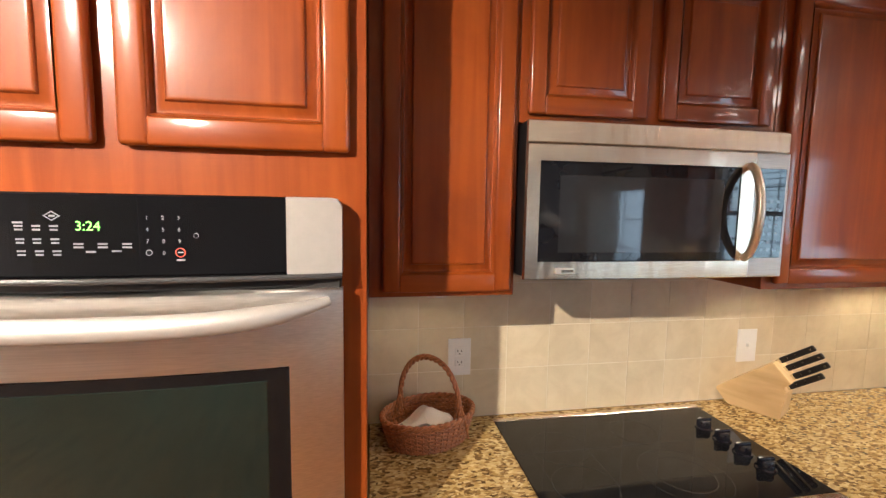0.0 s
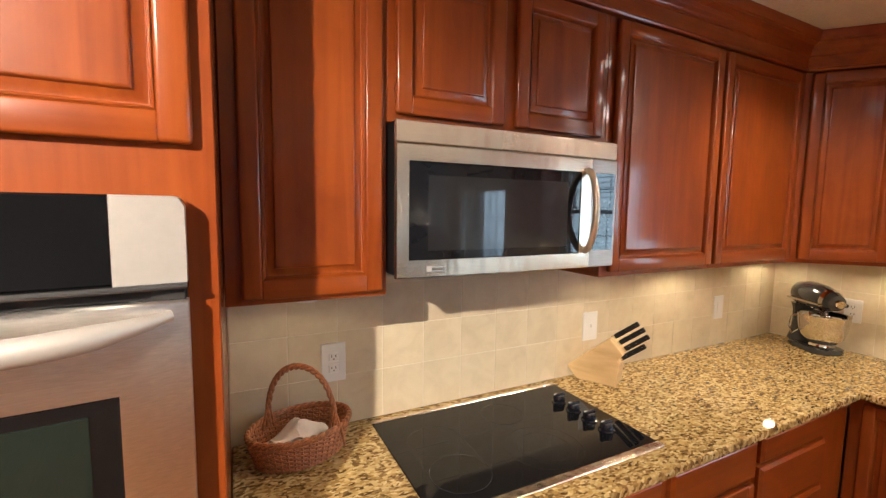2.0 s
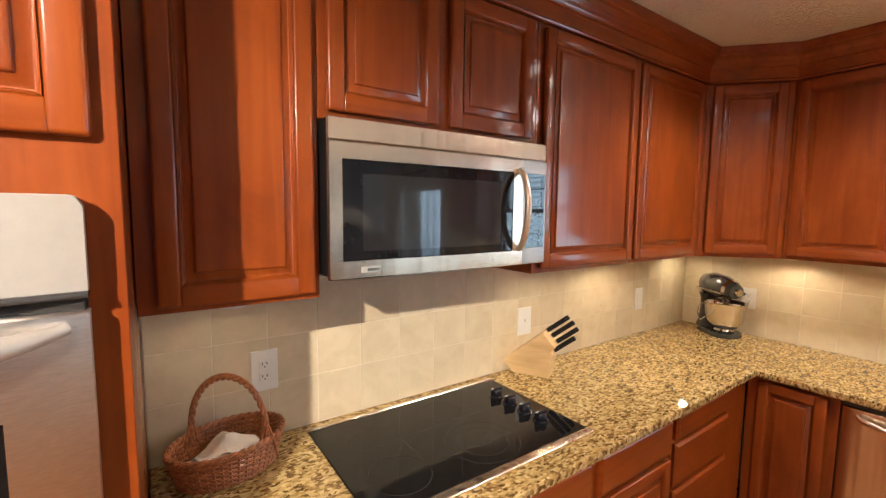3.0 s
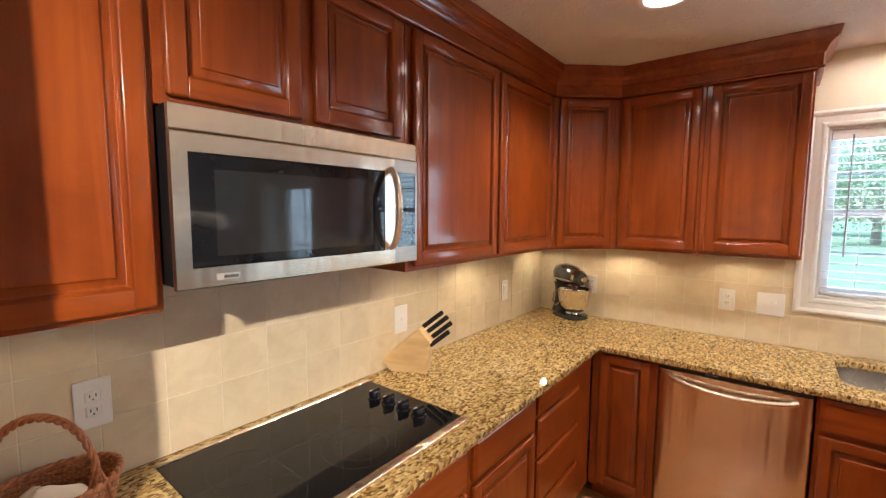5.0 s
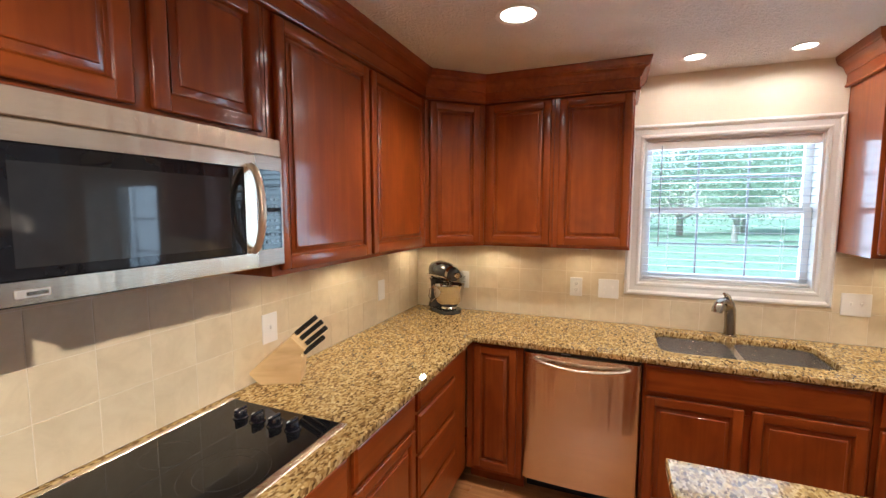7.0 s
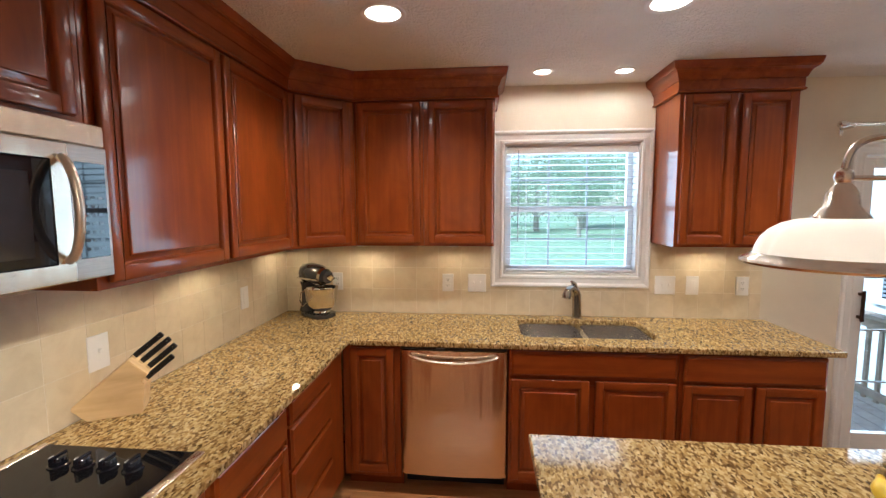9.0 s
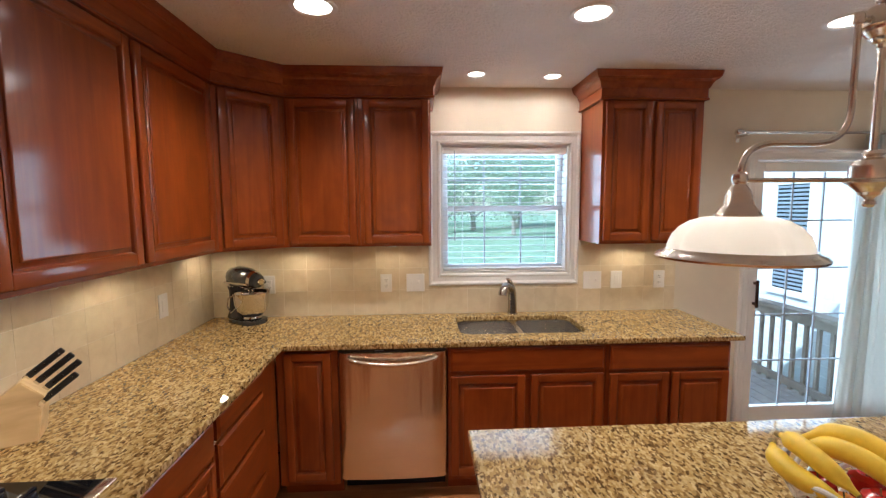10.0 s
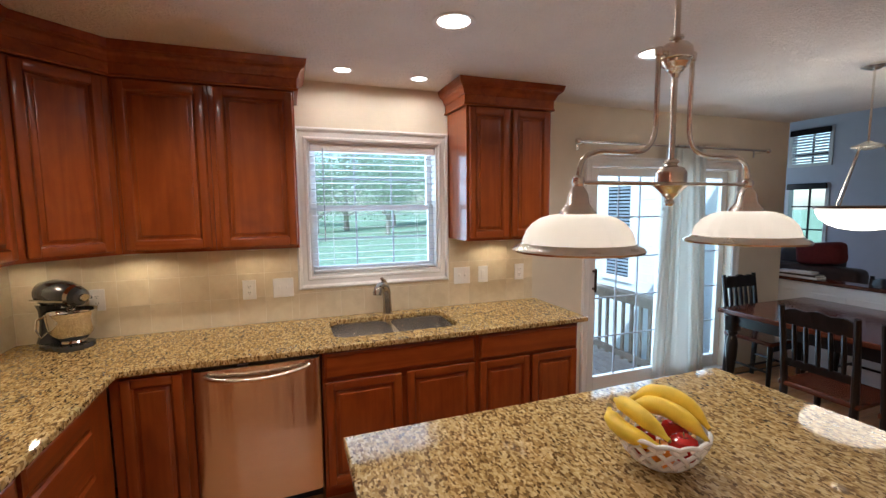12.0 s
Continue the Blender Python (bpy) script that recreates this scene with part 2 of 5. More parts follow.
roof_m = plain("grey_roof_shingles", (0.16, 0.15, 0.15), 0.9, 0.0, 0.2, 12, 0.4)


def ceiling_mat():
    m, n, l, p = material("textured_ceiling_paint")
    vec = coords(n, l, (1, 1, 1), False)
    f = ramp(n, l, tex(n, l, vec, 26, 3, 0.55, 2.2), [(0.42, (0, 0, 0)), (0.60, (1, 1, 1))])
    l.new(ramp(n, l, tex(n, l, vec, 3, 4), [(0.3, (0.74, 0.70, 0.64)), (0.7, (0.81, 0.77, 0.71))]), p.inputs["Base Color"])
    p.inputs["Roughness"].default_value = 0.9
    bump(n, l, p, f, 0.6, 0.009)
    return m


ceil_m = ceiling_mat()


def tile_mat():
    m, n, l, p = material("cream_stone_tile")
    vec = coords(n, l, (1, 1, 1))
    info = n.new("ShaderNodeObjectInfo")
    cloud = tex(n, l, vec, 11, 5, 0.6, 0.6)
    base = ramp(n, l, cloud, [(0.25, (0.63, 0.520, 0.345)), (0.55, (0.71, 0.600, 0.415)), (0.8, (0.75, 0.650, 0.465))])
    tone = ramp(n, l, info.outputs["Random"], [(0.0, (0.95, 0.945, 0.935)), (1.0, (1.03, 1.03, 1.03))])
    l.new(mix(n, l, "MULTIPLY", 1.0, base, tone), p.inputs["Base Color"])
    p.inputs["Roughness"].default_value = 0.38
    bump(n, l, p, tex(n, l, vec, 60, 4), 0.12, 0.001)
    return m


tile_m = tile_mat()
floor_m = wood("honey_oak_floor", (0.36, 0.150, 0.050), (0.56, 0.27, 0.10), "y", 0.28, 0.35, 18, 0.9)


def glow(name, colour, strength):
    m, n, l, p = material(name)
    p.inputs["Base Color"].default_value = (*colour, 1)
    p.inputs["Emission Color"].default_value = (*colour, 1)
    p.inputs["Emission Strength"].default_value = strength
    return m


can_glow = glow("can_bulb_glow", (1.0, 0.90, 0.74), 4.0)
led_green = glow("green_display_digits", (0.25, 1.0, 0.10), 0.7)
print_grey = plain("pale_grey_print", (0.17, 0.175, 0.19), 0.5)
red_print = plain("red_print", (0.5, 0.06, 0.03), 0.5)


def glass_mat(name, tint=(1, 1, 1), rough=0.0):
    m, n, l, p = material(name)
    n.remove(p)
    tr, gl, mx = n.new("ShaderNodeBsdfTransparent"), n.new("ShaderNodeBsdfGlossy"), n.new("ShaderNodeMixShader")
    tr.inputs[0].default_value = (*tint, 1)
    gl.inputs["Roughness"].default_value = rough
    mx.inputs[0].default_value = 0.05
    l.new(tr.outputs[0], mx.inputs[1])
    l.new(gl.outputs[0], mx.inputs[2])
    l.new(mx.outputs[0], n["Material Output"].inputs[0])
    return m


pane_glass = glass_mat("window_glass", (0.93, 0.97, 0.96))


def shade_mat(name, lit):
    m, n, l, p = material(name)
    p.inputs["Base Color"].default_value = (0.90, 0.88, 0.83, 1)
    p.inputs["Roughness"].default_value = 0.35
    tl, mx = n.new("ShaderNodeBsdfTranslucent"), n.new("ShaderNodeMixShader")
    tl.inputs[0].default_value = (0.92, 0.87, 0.78, 1)
    mx.inputs[0].default_value = 0.35
    p.inputs["Emission Color"].default_value = (1.0, 0.90, 0.76, 1)
    p.inputs["Emission Strength"].default_value = lit
    l.new(p.outputs[0], mx.inputs[1])
    l.new(tl.outputs[0], mx.inputs[2])
    l.new(mx.outputs[0], n["Material Output"].inputs[0])
    return m


shade_glass, bowl_glass = shade_mat("frosted_white_glass", 0.05), shade_mat("lit_bowl_glass", 1.5)

# ---- mesh tools ----


def mesh_of(bm, name, mat, smooth=False):
    bmesh.ops.recalc_face_normals(bm, faces=bm.faces)
    me = bpy.data.meshes.new(name)
    bm.to_mesh(me)
    bm.free()
    for m in (mat if isinstance(mat, (list, tuple)) else [mat]):
        me.materials.append(m)
    if smooth:
        me.shade_smooth()
        me.set_sharp_from_angle(angle=radians(smooth if smooth is not True else 35))
    return me


def part(name, bm, mat, parent=None, label="", m=None, smooth=False):
    ob = new(name, mesh_of(bm, name, mat, smooth))
    if parent is not None:
        ob.parent = parent
    if m is not None:
        ob.matrix_basis = m
    if label:
        ob["label"] = label
    return ob


def thing(name, m, label, category, group="", kind=""):
    ob = new(name)
    ob.matrix_basis = m
    ob.empty_display_size = 0.05
    return tagged(ob, label, category, group, kind)


def box(bm, x0, x1, y0, y1, z0, z1, bev=0.0015, seg=1):
    r = bmesh.ops.create_cube(bm, size=1, matrix=Matrix.LocRotScale(((x0 + x1) / 2, (y0 + y1) / 2, (z0 + z1) / 2), None, (abs(x1 - x0), abs(y1 - y0), abs(z1 - z0))))
    if bev:
        es = list({e for v in r["verts"] for e in v.link_edges})
        bmesh.ops.bevel(bm, geom=es, offset=bev, segments=seg, affect="EDGES", profile=0.5)
    return bm


def boxes(*specs, bev=0.0015, seg=1):
    bm = bmesh.new()
    for s in specs:
        box(bm, *s, bev=bev, seg=seg)
    return bm


def rings(bm, loops, close_first=False, close_last=True, wrap=True):
    """Bridge successive loops of the same number of points."""
    made = [[bm.verts.new(p) for p in lp] for lp in loops]
    k = len(made[0])
    for a, b in zip(made, made[1:]):
        for i in range(k if wrap else k - 1):
            j = (i + 1) % k
            bm.faces.new((a[i], a[j], b[j], b[i]))
    if close_first:
        bm.faces.new(made[0][::-1])
    if close_last:
        bm.faces.new(made[-1])
    return bm


def lathe(bm, profile, seg=28, at=(0, 0, 0), caps=True):
    loops = [[(at[0] + r * math.cos(2 * math.pi * i / seg), at[1] + r * math.sin(2 * math.pi * i / seg), at[2] + z) for i in range(seg)] for r, z in profile]
    return rings(bm, loops, caps, caps)


def tube(bm, pts, radius, seg=10, caps=True):
    """A round bar along points; radius is a number or one for each point."""
    pts = [Vector(p) for p in pts]
    loops, up = [], None
    for i, p in enumerate(pts):
        d = (pts[min(i + 1, len(pts) - 1)] - pts[max(i - 1, 0)]).normalized()
        if up is None:
            up = Vector((0, 0, 1)) if abs(d.z) < 0.9 else Vector((1, 0, 0))
        a = d.cross(up).normalized()
        up = a.cross(d).normalized()
        r = radius[i] if isinstance(radius, (list, tuple)) else radius
        loops.append([p + r * (math.cos(t) * a + math.sin(t) * up) for t in [2 * math.pi * k / seg for k in range(seg)]])
    return rings(bm, loops, caps, caps)


def arc(fn, n):
    return [fn(i / n) for i in range(n + 1)]


def rounded(x0, x1, y0, y1, r, n=6):
    out = []
    for cx, cy, a0 in ((x1 - r, y1 - r, 0), (x0 + r, y1 - r, 90), (x0 + r, y0 + r, 180), (x1 - r, y0 + r, 270)):
        out += [(cx + r * math.cos(radians(a0 + 90 * i / n)), cy + r * math.sin(radians(a0 + 90 * i / n))) for i in range(n + 1)]
    return out


def slab(outline, holes, z0, z1, bev=0.0):
    """A flat plate with holes, both given as loops of (x, y)."""
    bm = bmesh.new()
    edges = []
    for lp in [outline, *holes]:
        vs = [bm.verts.new((x, y, z1)) for x, y in lp]
        edges += [bm.edges.new((vs[i], vs[(i + 1) % len(vs)])) for i in range(len(vs))]
    bmesh.ops.triangle_fill(bm, use_beauty=True, use_dissolve=False, edges=edges, normal=(0, 0, 1))
    ext = bmesh.ops.extrude_face_region(bm, geom=list(bm.faces))
    for v in ext["geom"]:
        if isinstance(v, bmesh.types.BMVert):
            v.co.z = z0
    if bev:
        bmesh.ops.recalc_face_normals(bm, faces=bm.faces)
        sharp = [e for e in bm.edges if len(e.link_faces) == 2 and e.calc_face_angle() > 1.2]
        bmesh.ops.bevel(bm, geom=sharp, offset=bev, segments=2, affect="EDGES", profile=0.6)
    return bm


def sweep(path, profile, closed=False):
    """Sweep a profile of (outwards, z) along a path of (x, y); outwards is to the right of the way."""
    pts = [Vector(p) for p in path]
    loops = []
    for i, p in enumerate(pts):
        a = (p - pts[i - 1]).normalized() if i > 0 else None
        b = (pts[i + 1] - p).normalized() if i < len(pts) - 1 else None
        na = Vector((a.y, -a.x)) if a else Vector((b.y, -b.x))
        nb = Vector((b.y, -b.x)) if b else na
        mit = (na + nb) / (1 + na.dot(nb))
        loops.append([(p.x + o * mit.x, p.y + o * mit.y, z) for o, z in profile])
    bm = bmesh.new()
    return rings(bm, loops, True, True)


# ---- structure ----
BX = 2.595     # wall with the sink and the glass doors
WEST, SOUTH = -4.2, -11.0


def structure(name, bm, mat, label, category, smooth=False):
    return tagged(part(name, bm, mat, smooth=smooth), label, category, kind="structure")


structure("wall_north", boxes((WEST, BX + 0.15, 0, 0.15, 0, CEIL), bev=0), wall_paint, "cream painted wall behind the cooktop", "wall")
# wall_east with a window opening and the sliding door's opening
WY0, WY1, WZ0, WZ1 = -2.43, -1.55, 1.195, 2.07
DY0, DY1, DZ1 = -5.44, -3.78, 1.96
structure("wall_east", boxes((BX, BX + 0.15, WY1, -0.0005, 0, CEIL), (BX, BX + 0.15, WY0, WY1, 0, WZ0), (BX, BX + 0.15, WY0, WY1, WZ1, CEIL),
                             (BX, BX + 0.15, DY1, WY0, 0, CEIL), (BX, BX + 0.15, DY0, DY1, DZ1, CEIL), (BX, BX + 0.15, -6.16, DY0, 0, CEIL), bev=0),
          wall_paint, "cream painted wall with a window and glass doors", "wall")
structure("wall_west", boxes((WEST - 0.15, WEST, SOUTH, 0.15, 0, 4.6), bev=0), wall_paint, "plain cream wall closing the room", "wall")
# the gap in the east side is for an added, unseen window
structure("wall_living_east", boxes((5.40, 5.55, SOUTH, -8.6, 0, 4.6), (5.40, 5.55, -6.6, -6.16, 0, 4.6), (5.40, 5.55, -8.6, -6.6, 0, 0.9), (5.40, 5.55, -8.6, -6.6, 2.6, 4.6), (BX + 0.15, 5.55, -6.16, -6.05, 0, 4.6), bev=0), grey_paint, "grey-blue living room wall", "wall")
LWX0, LWX1 = 3.72, 4.31
LS = -9.0
structure("wall_south", boxes((WEST, LWX0, LS - 0.15, LS, 0, 4.6),
                              (LWX0, LWX1, LS - 0.15, LS, 0, 0.88), (LWX0, LWX1, LS - 0.15, LS, 1.95, 2.21), (LWX0, LWX1, LS - 0.15, LS, 2.78, 4.6),
                              (LWX1, 5.40, LS - 0.15, LS, 0, 4.6), bev=0), grey_paint, "grey-blue far wall with windows", "wall")
structure("ceiling", boxes((WEST, BX + 0.15, -6.16, 0.15, CEIL, CEIL + 0.12), bev=0), ceil_m, "textured off-white ceiling with recessed lights", "ceiling")
structure("ceiling_living", boxes((WEST, 5.55, SOUTH, -6.05, 4.6, 4.7), (WEST, BX + 0.15, -6.17, -6.16, CEIL + 0.12, 4.6), bev=0), ceil_m, "high living room ceiling", "ceiling")
structure("floor", boxes((WEST, BX + 0.15, -6.16, 0.0, -0.1, -0.012), (WEST, 5.55, SOUTH, -6.16, -0.1, -0.012), bev=0), dark_gap, "underlay of the wooden floor", "floor")

# ---- cabinets ----


def ring_loop(x0, x1, z0, z1, y):
    return [(x0, y, z0), (x1, y, z0), (x1, y, z1), (x0, y, z1)]


def panel_mesh(x0, x1, z0, z1):
    bm = bmesh.new()
    prof = ((0.0, -0.0200), (0.002, -0.0185), (0.0035, -0.0150), (0.005, -0.0085), (0.0065, -0.0072), (0.0085, -0.0072),
            (0.016, -0.0105), (0.0240, -0.0150), (0.0245, -0.0172), (0.0256, -0.0188), (0.0272, -0.0199), (0.0292, -0.0204), (0.032, -0.0205))
    lim = min(x1 - x0, z1 - z0) / 2 - 0.004
    loops = [ring_loop(x0 + i, x1 - i, z0 + i, z1 - i, y) for i, y in prof if i < lim]
    return rings(bm, loops)


def door(parent, x0, x1, z0, z1, fw=0.047, label=""):
    """A raised-panel door: the panel with two stiles and two rails round it."""
    y0, y1 = -0.0215, -0.001
    d = part("door", panel_mesh(x0 + fw, x1 - fw, z0 + fw, z1 - fw), cherry, parent, label, smooth=42)
    for a, b in ((x0, x0 + fw), (x1 - fw, x1)):
        part("stile", boxes((a, b, y0, y1, z0, z1), bev=0.0085, seg=4), cherry, d, smooth=35)
    for a, b in ((z0, z0 + fw), (z1 - fw, z1)):
        part("rail", boxes((x0 + fw - 0.004, x1 - fw + 0.004, y0 + 0.0006, y1, a, b), bev=0.005, seg=3), cherry_x, d, smooth=35)
    return d


def drawer_front(parent, x0, x1, z0, z1):
    bm = bmesh.new()
    rings(bm, [ring_loop(x0, x1, z0, z1, -0.001), ring_loop(x0, x1, z0, z1, -0.013), ring_loop(x0 + 0.004, x1 - 0.004, z0 + 0.004, z1 - 0.004, -0.0145),
               ring_loop(x0 + 0.013, x1 - 0.013, z0 + 0.013, z1 - 0.013, -0.0215)], True, True)
    return part("drawer_front", bm, cherry_x, parent)


def cabinet(name, m, w, depth, z0, z1, label, doors=(), drawers=(), toe=0.0, group=""):
    c = thing(name, m, label, "cabinet", group)
    part("body", boxes((0.0008, w - 0.0008, 0, depth, z0 + toe, z1), bev=0.0015), cherry, c)
    if toe:
        part("toe_kick", boxes((0.002, w - 0.002, 0.085, 0.1, z0, z0 + toe - 0.001), bev=0), cherry_x, c, "recessed dark toe board")
    for d in doors:
        door(c, *d)
    for d in drawers:
        drawer_front(c, *d)
    return c


def north(x, face=-0.33):
    return pose(x, face, 0)


def east(y, face):
    return pose(face, y, 0, 0, 0, -90)


UP0, UP1, DT = 1.418, 2.30, 2.278
G = "cherry wall cabinets"
cabinet("wall_cabinet", north(-0.387), 0.382, 0.33, UP0, UP1, "cherry wall cabinet with one tall raised-panel door beside the oven tower", [(0.034, 0.367, 1.432, DT)], group=G)
cabinet("wall_cabinet", north(-0.005), 0.770, 0.33, 1.868, UP1, "short cherry wall cabinet with two doors above the microwave", [(0.02, 0.352, 1.888, DT), (0.392, 0.738, 1.888, DT)], group=G)
cabinet("wall_cabinet", north(0.765), 0.615, 0.33, UP0, UP1, "cherry wall cabinet with one wide door beside the microwave", [(0.03, 0.606, 1.436, DT)], group=G)
cabinet("wall_cabinet", north(1.380), 0.607, 0.33, UP0, UP1, "cherry wall cabinet with one door next to the corner", [(0.01, 0.592, 1.436, DT)], group=G)
# diagonal corner
P1, P2 = Vector((1.987, -0.33)), Vector((2.255, -0.625))
dl = (P2 - P1).length
ang = math.degrees(math.atan2(P2.y - P1.y, P2.x - P1.x))
cc = thing("corner_wall_cabinet", pose(P1.x, P1.y, 0, 0, 0, ang), "cherry diagonal corner wall cabinet with one door", "cabinet", G)
inv = pose(P1.x, P1.y, 0, 0, 0, ang).inverted()
out = [(inv @ Vector((x, y, 0)))[:2] for x, y in ((1.9878, -0.3305), (2.2545, -0.6245), (BX - 0.001, -0.6245), (BX - 0.001, -0.001), (1.9878, -0.001))]
part("body", slab(out, [], UP0, UP1), cherry, cc)
door(cc, 0.035, dl - 0.035, 1.436, DT)
cabinet("wall_cabinet", east(-0.625, 2.255), 0.425, BX - 2.256, UP0, UP1, "cherry wall cabinet with one raised-panel door beside the corner", [(0.018, 0.408, 1.436, DT)], group=G)
cabinet("wall_cabinet", east(-1.050, 2.255), 0.425, BX - 2.256, UP0, UP1, "cherry wall cabinet with one raised-panel door beside the window", [(0.026, 0.416, 1.436, DT)], group=G)
cabinet("wall_cabinet", east(-2.510, 2.255), 0.632, BX - 2.256, UP0, UP1, "cherry wall cabinet with two narrow doors beside the window", [(0.018, 0.302, 1.436, DT), (0.326, 0.614, 1.436, DT)], group=G)

CROWN = [(0.0, 2.284), (0.018, 2.285), (0.021, 2.291), (0.018, 2.298), (0.014, 2.300), (0.014, 2.350), (0.020, 2.353), (0.022, 2.360), (0.025, 2.366), (0.029, 2.378),
         (0.037, 2.390), (0.049, 2.398), (0.055, 2.400), (0.056, 2.406), (0.061, 2.410), (0.068, 2.438), (0.068, 2.4445), (0.0, 2.4445)]



def crown(name, path, label):
    return tagged(part(name, sweep(path, CROWN), cherry_x), label, "crown moulding", kind="structure")


crown("crown_moulding", [(-1.235, -0.623), (-0.389, -0.623), (-0.389, -0.336), (1.985, -0.336), (2.249, -0.628), (2.249, -1.478), (BX - 0.002, -1.478)], "cherry crown moulding along the wall cabinets")
crown("crown_moulding", [(BX - 0.002, -2.507), (2.249, -2.507), (2.249, -3.136), (BX - 0.002, -3.136)], "cherry crown moulding round the cabinet beside the window")

# oven tower
TW = 0.845
tower = cabinet("oven_tower", pose(-0.388 - TW, -0.62, 0), TW, 0.62, 0, UP1, "tall cherry cabinet holding a built-in oven",
                [(0.064, 0.424, 1.738, DT), (0.457, 0.816, 1.738, DT)], [(0.04, TW - 0.04, 0.13, 0.42), (0.04, TW - 0.04, 0.44, 0.80)], toe=0.1)

# base cabinets
B1 = 0.884
GB = "cherry base cabinets"
FN = -0.612
cabinet("base_cabinet", north(-0.387, FN), 0.40, 0.61, 0, B1, "cherry base cabinet with a drawer over a door", [(0.02, 0.385, 0.13, 0.705)], [(0.02, 0.385, 0.725, 0.868)], 0.1, GB)
cabinet("base_cabinet", north(0.013, FN), 0.757, 0.61, 0, B1, "cherry base cabinet under the cooktop", [(0.02, 0.37, 0.13, 0.705), (0.386, 0.737, 0.13, 0.705)], [(0.02, 0.737, 0.725, 0.868)], 0.1, GB)
cabinet("base_cabinet", north(0.770, FN), 0.49, 0.61, 0, B1, "cherry base cabinet with a drawer over a raised-panel door", [(0.02, 0.475, 0.13, 0.705)], [(0.02, 0.475, 0.725, 0.868)], 0.1, GB)
cabinet("base_cabinet", north(1.260, FN), 0.70, 0.61, 0, B1, "cherry base cabinet with a stack of four drawers", [],
        [(0.018, 0.485, 0.765, 0.868), (0.018, 0.485, 0.572, 0.75), (0.018, 0.485, 0.355, 0.557), (0.018, 0.485, 0.13, 0.34)], 0.1, GB)
FE = 1.975
cabinet("base_cabinet", east(-0.6135, FE), 0.335, BX - FE - 0.001, 0, B1, "narrow cherry base cabinet with one panel door in the corner", [(0.045, 0.30, 0.13, 0.868)], [], 0.1, GB)
cabinet("sink_cabinet", east(-1.552, FE), 0.898, BX - FE - 0.001, 0, B1 - 0.20, "cherry sink base cabinet with two doors under a false front", [(0.014, 0.434, 0.13, 0.715), (0.464, 0.884, 0.13, 0.715)], [], 0.1, GB)
sinkcab = bpy.data.objects["sink_cabinet"]
part("front_rail", boxes((0.001, 0.897, 0, 0.06, B1 - 0.199, B1), bev=0.0015), cherry_x, sinkcab)
drawer_front(sinkcab, 0.014, 0.884, 0.735, 0.872)
cabinet("base_cabinet", east(-2.4505, FE), 0.731, BX - FE - 0.001, 0, B1, "cherry base cabinet with two doors at the counter's end", [(0.02, 0.366, 0.13, 0.71), (0.384, 0.722, 0.13, 0.71)], [(0.02, 0.722, 0.725, 0.872)], 0.1, GB)

# counter
CT0, CT1 = 0.886, 0.916
SY0, SY1, SX0, SX1 = -2.395, -1.635, 2.085, 2.475
ctr = slab([(-0.386, -0.003), (-0.386, -0.66), (1.94, -0.66), (1.94, -3.243), (BX - 0.003, -3.243), (BX - 0.003, -0.003)], [rounded(SX0, SX1, SY0, SY1, 0.075)[::-1]], CT0, CT1, bev=0.006)
tagged(part("countertop", ctr, granite), "speckled brown and gold granite worktop", "countertop")

# ---- appliances ----


def bow_y(x, xc, half, edge, bow):
    u = (x - xc) / half
    return edge - bow * (1 - u * u)


def bowed(x0, x1, z0, z1, xc, half, edge, bow, back, n=14, bev=0.003, low=None, high=None):
    """A plate whose front bulges in plan; low and high set the rounding of its lower and upper edge."""
    bm = bmesh.new()
    loops = []
    b0, b1 = bev if low is None else low, bev if high is None else high
    for i in range(n + 1):
        x = x0 + (x1 - x0) * i / n
        y = bow_y(x, xc, half, edge, bow)
        loops.append([(x, back, z0), (x, y + b0, z0), (x, y, z0 + b0), (x, y, z1 - b1), (x, y + b1, z1), (x, back, z1)])
    bmesh.ops.remove_doubles(rings(bm, loops, True, True), verts=bm.verts, dist=1e-6)
    return bm


def writing(parent, text, size, m, mat, name="digit"):
    cu_ = bpy.data.curves.new("text", "FONT")
    cu_.body, cu_.size, cu_.align_x, cu_.align_y = text, size, "CENTER", "CENTER"
    tmp = new("text", cu_)
    bpy.context.view_layer.update()
    me = bpy.data.meshes.new_from_object(tmp.evaluated_get(bpy.context.evaluated_depsgraph_get()))
    bpy.data.objects.remove(tmp)
    me.materials.clear()
    me.materials.append(mat)
    ob = new(name, me)
    ob.parent, ob.matrix_basis = parent, m
    return ob


OX0, OX1 = -1.192, -0.430
OC, OH = (OX0 + OX1) / 2, (OX1 - OX0) / 2
oven = thing("wall_oven", pose(0, 0, 0), "stainless steel built-in wall oven with black glass controls", "oven")
part("body", boxes((OX0 + 0.004, OX1 - 0.004, -0.655, -0.622, 0.86, 1.655)), dark_gap, oven)
OE, OB = -0.660, 0.030


def oy(x):
    return bow_y(x, OC, OH, OE, OB)


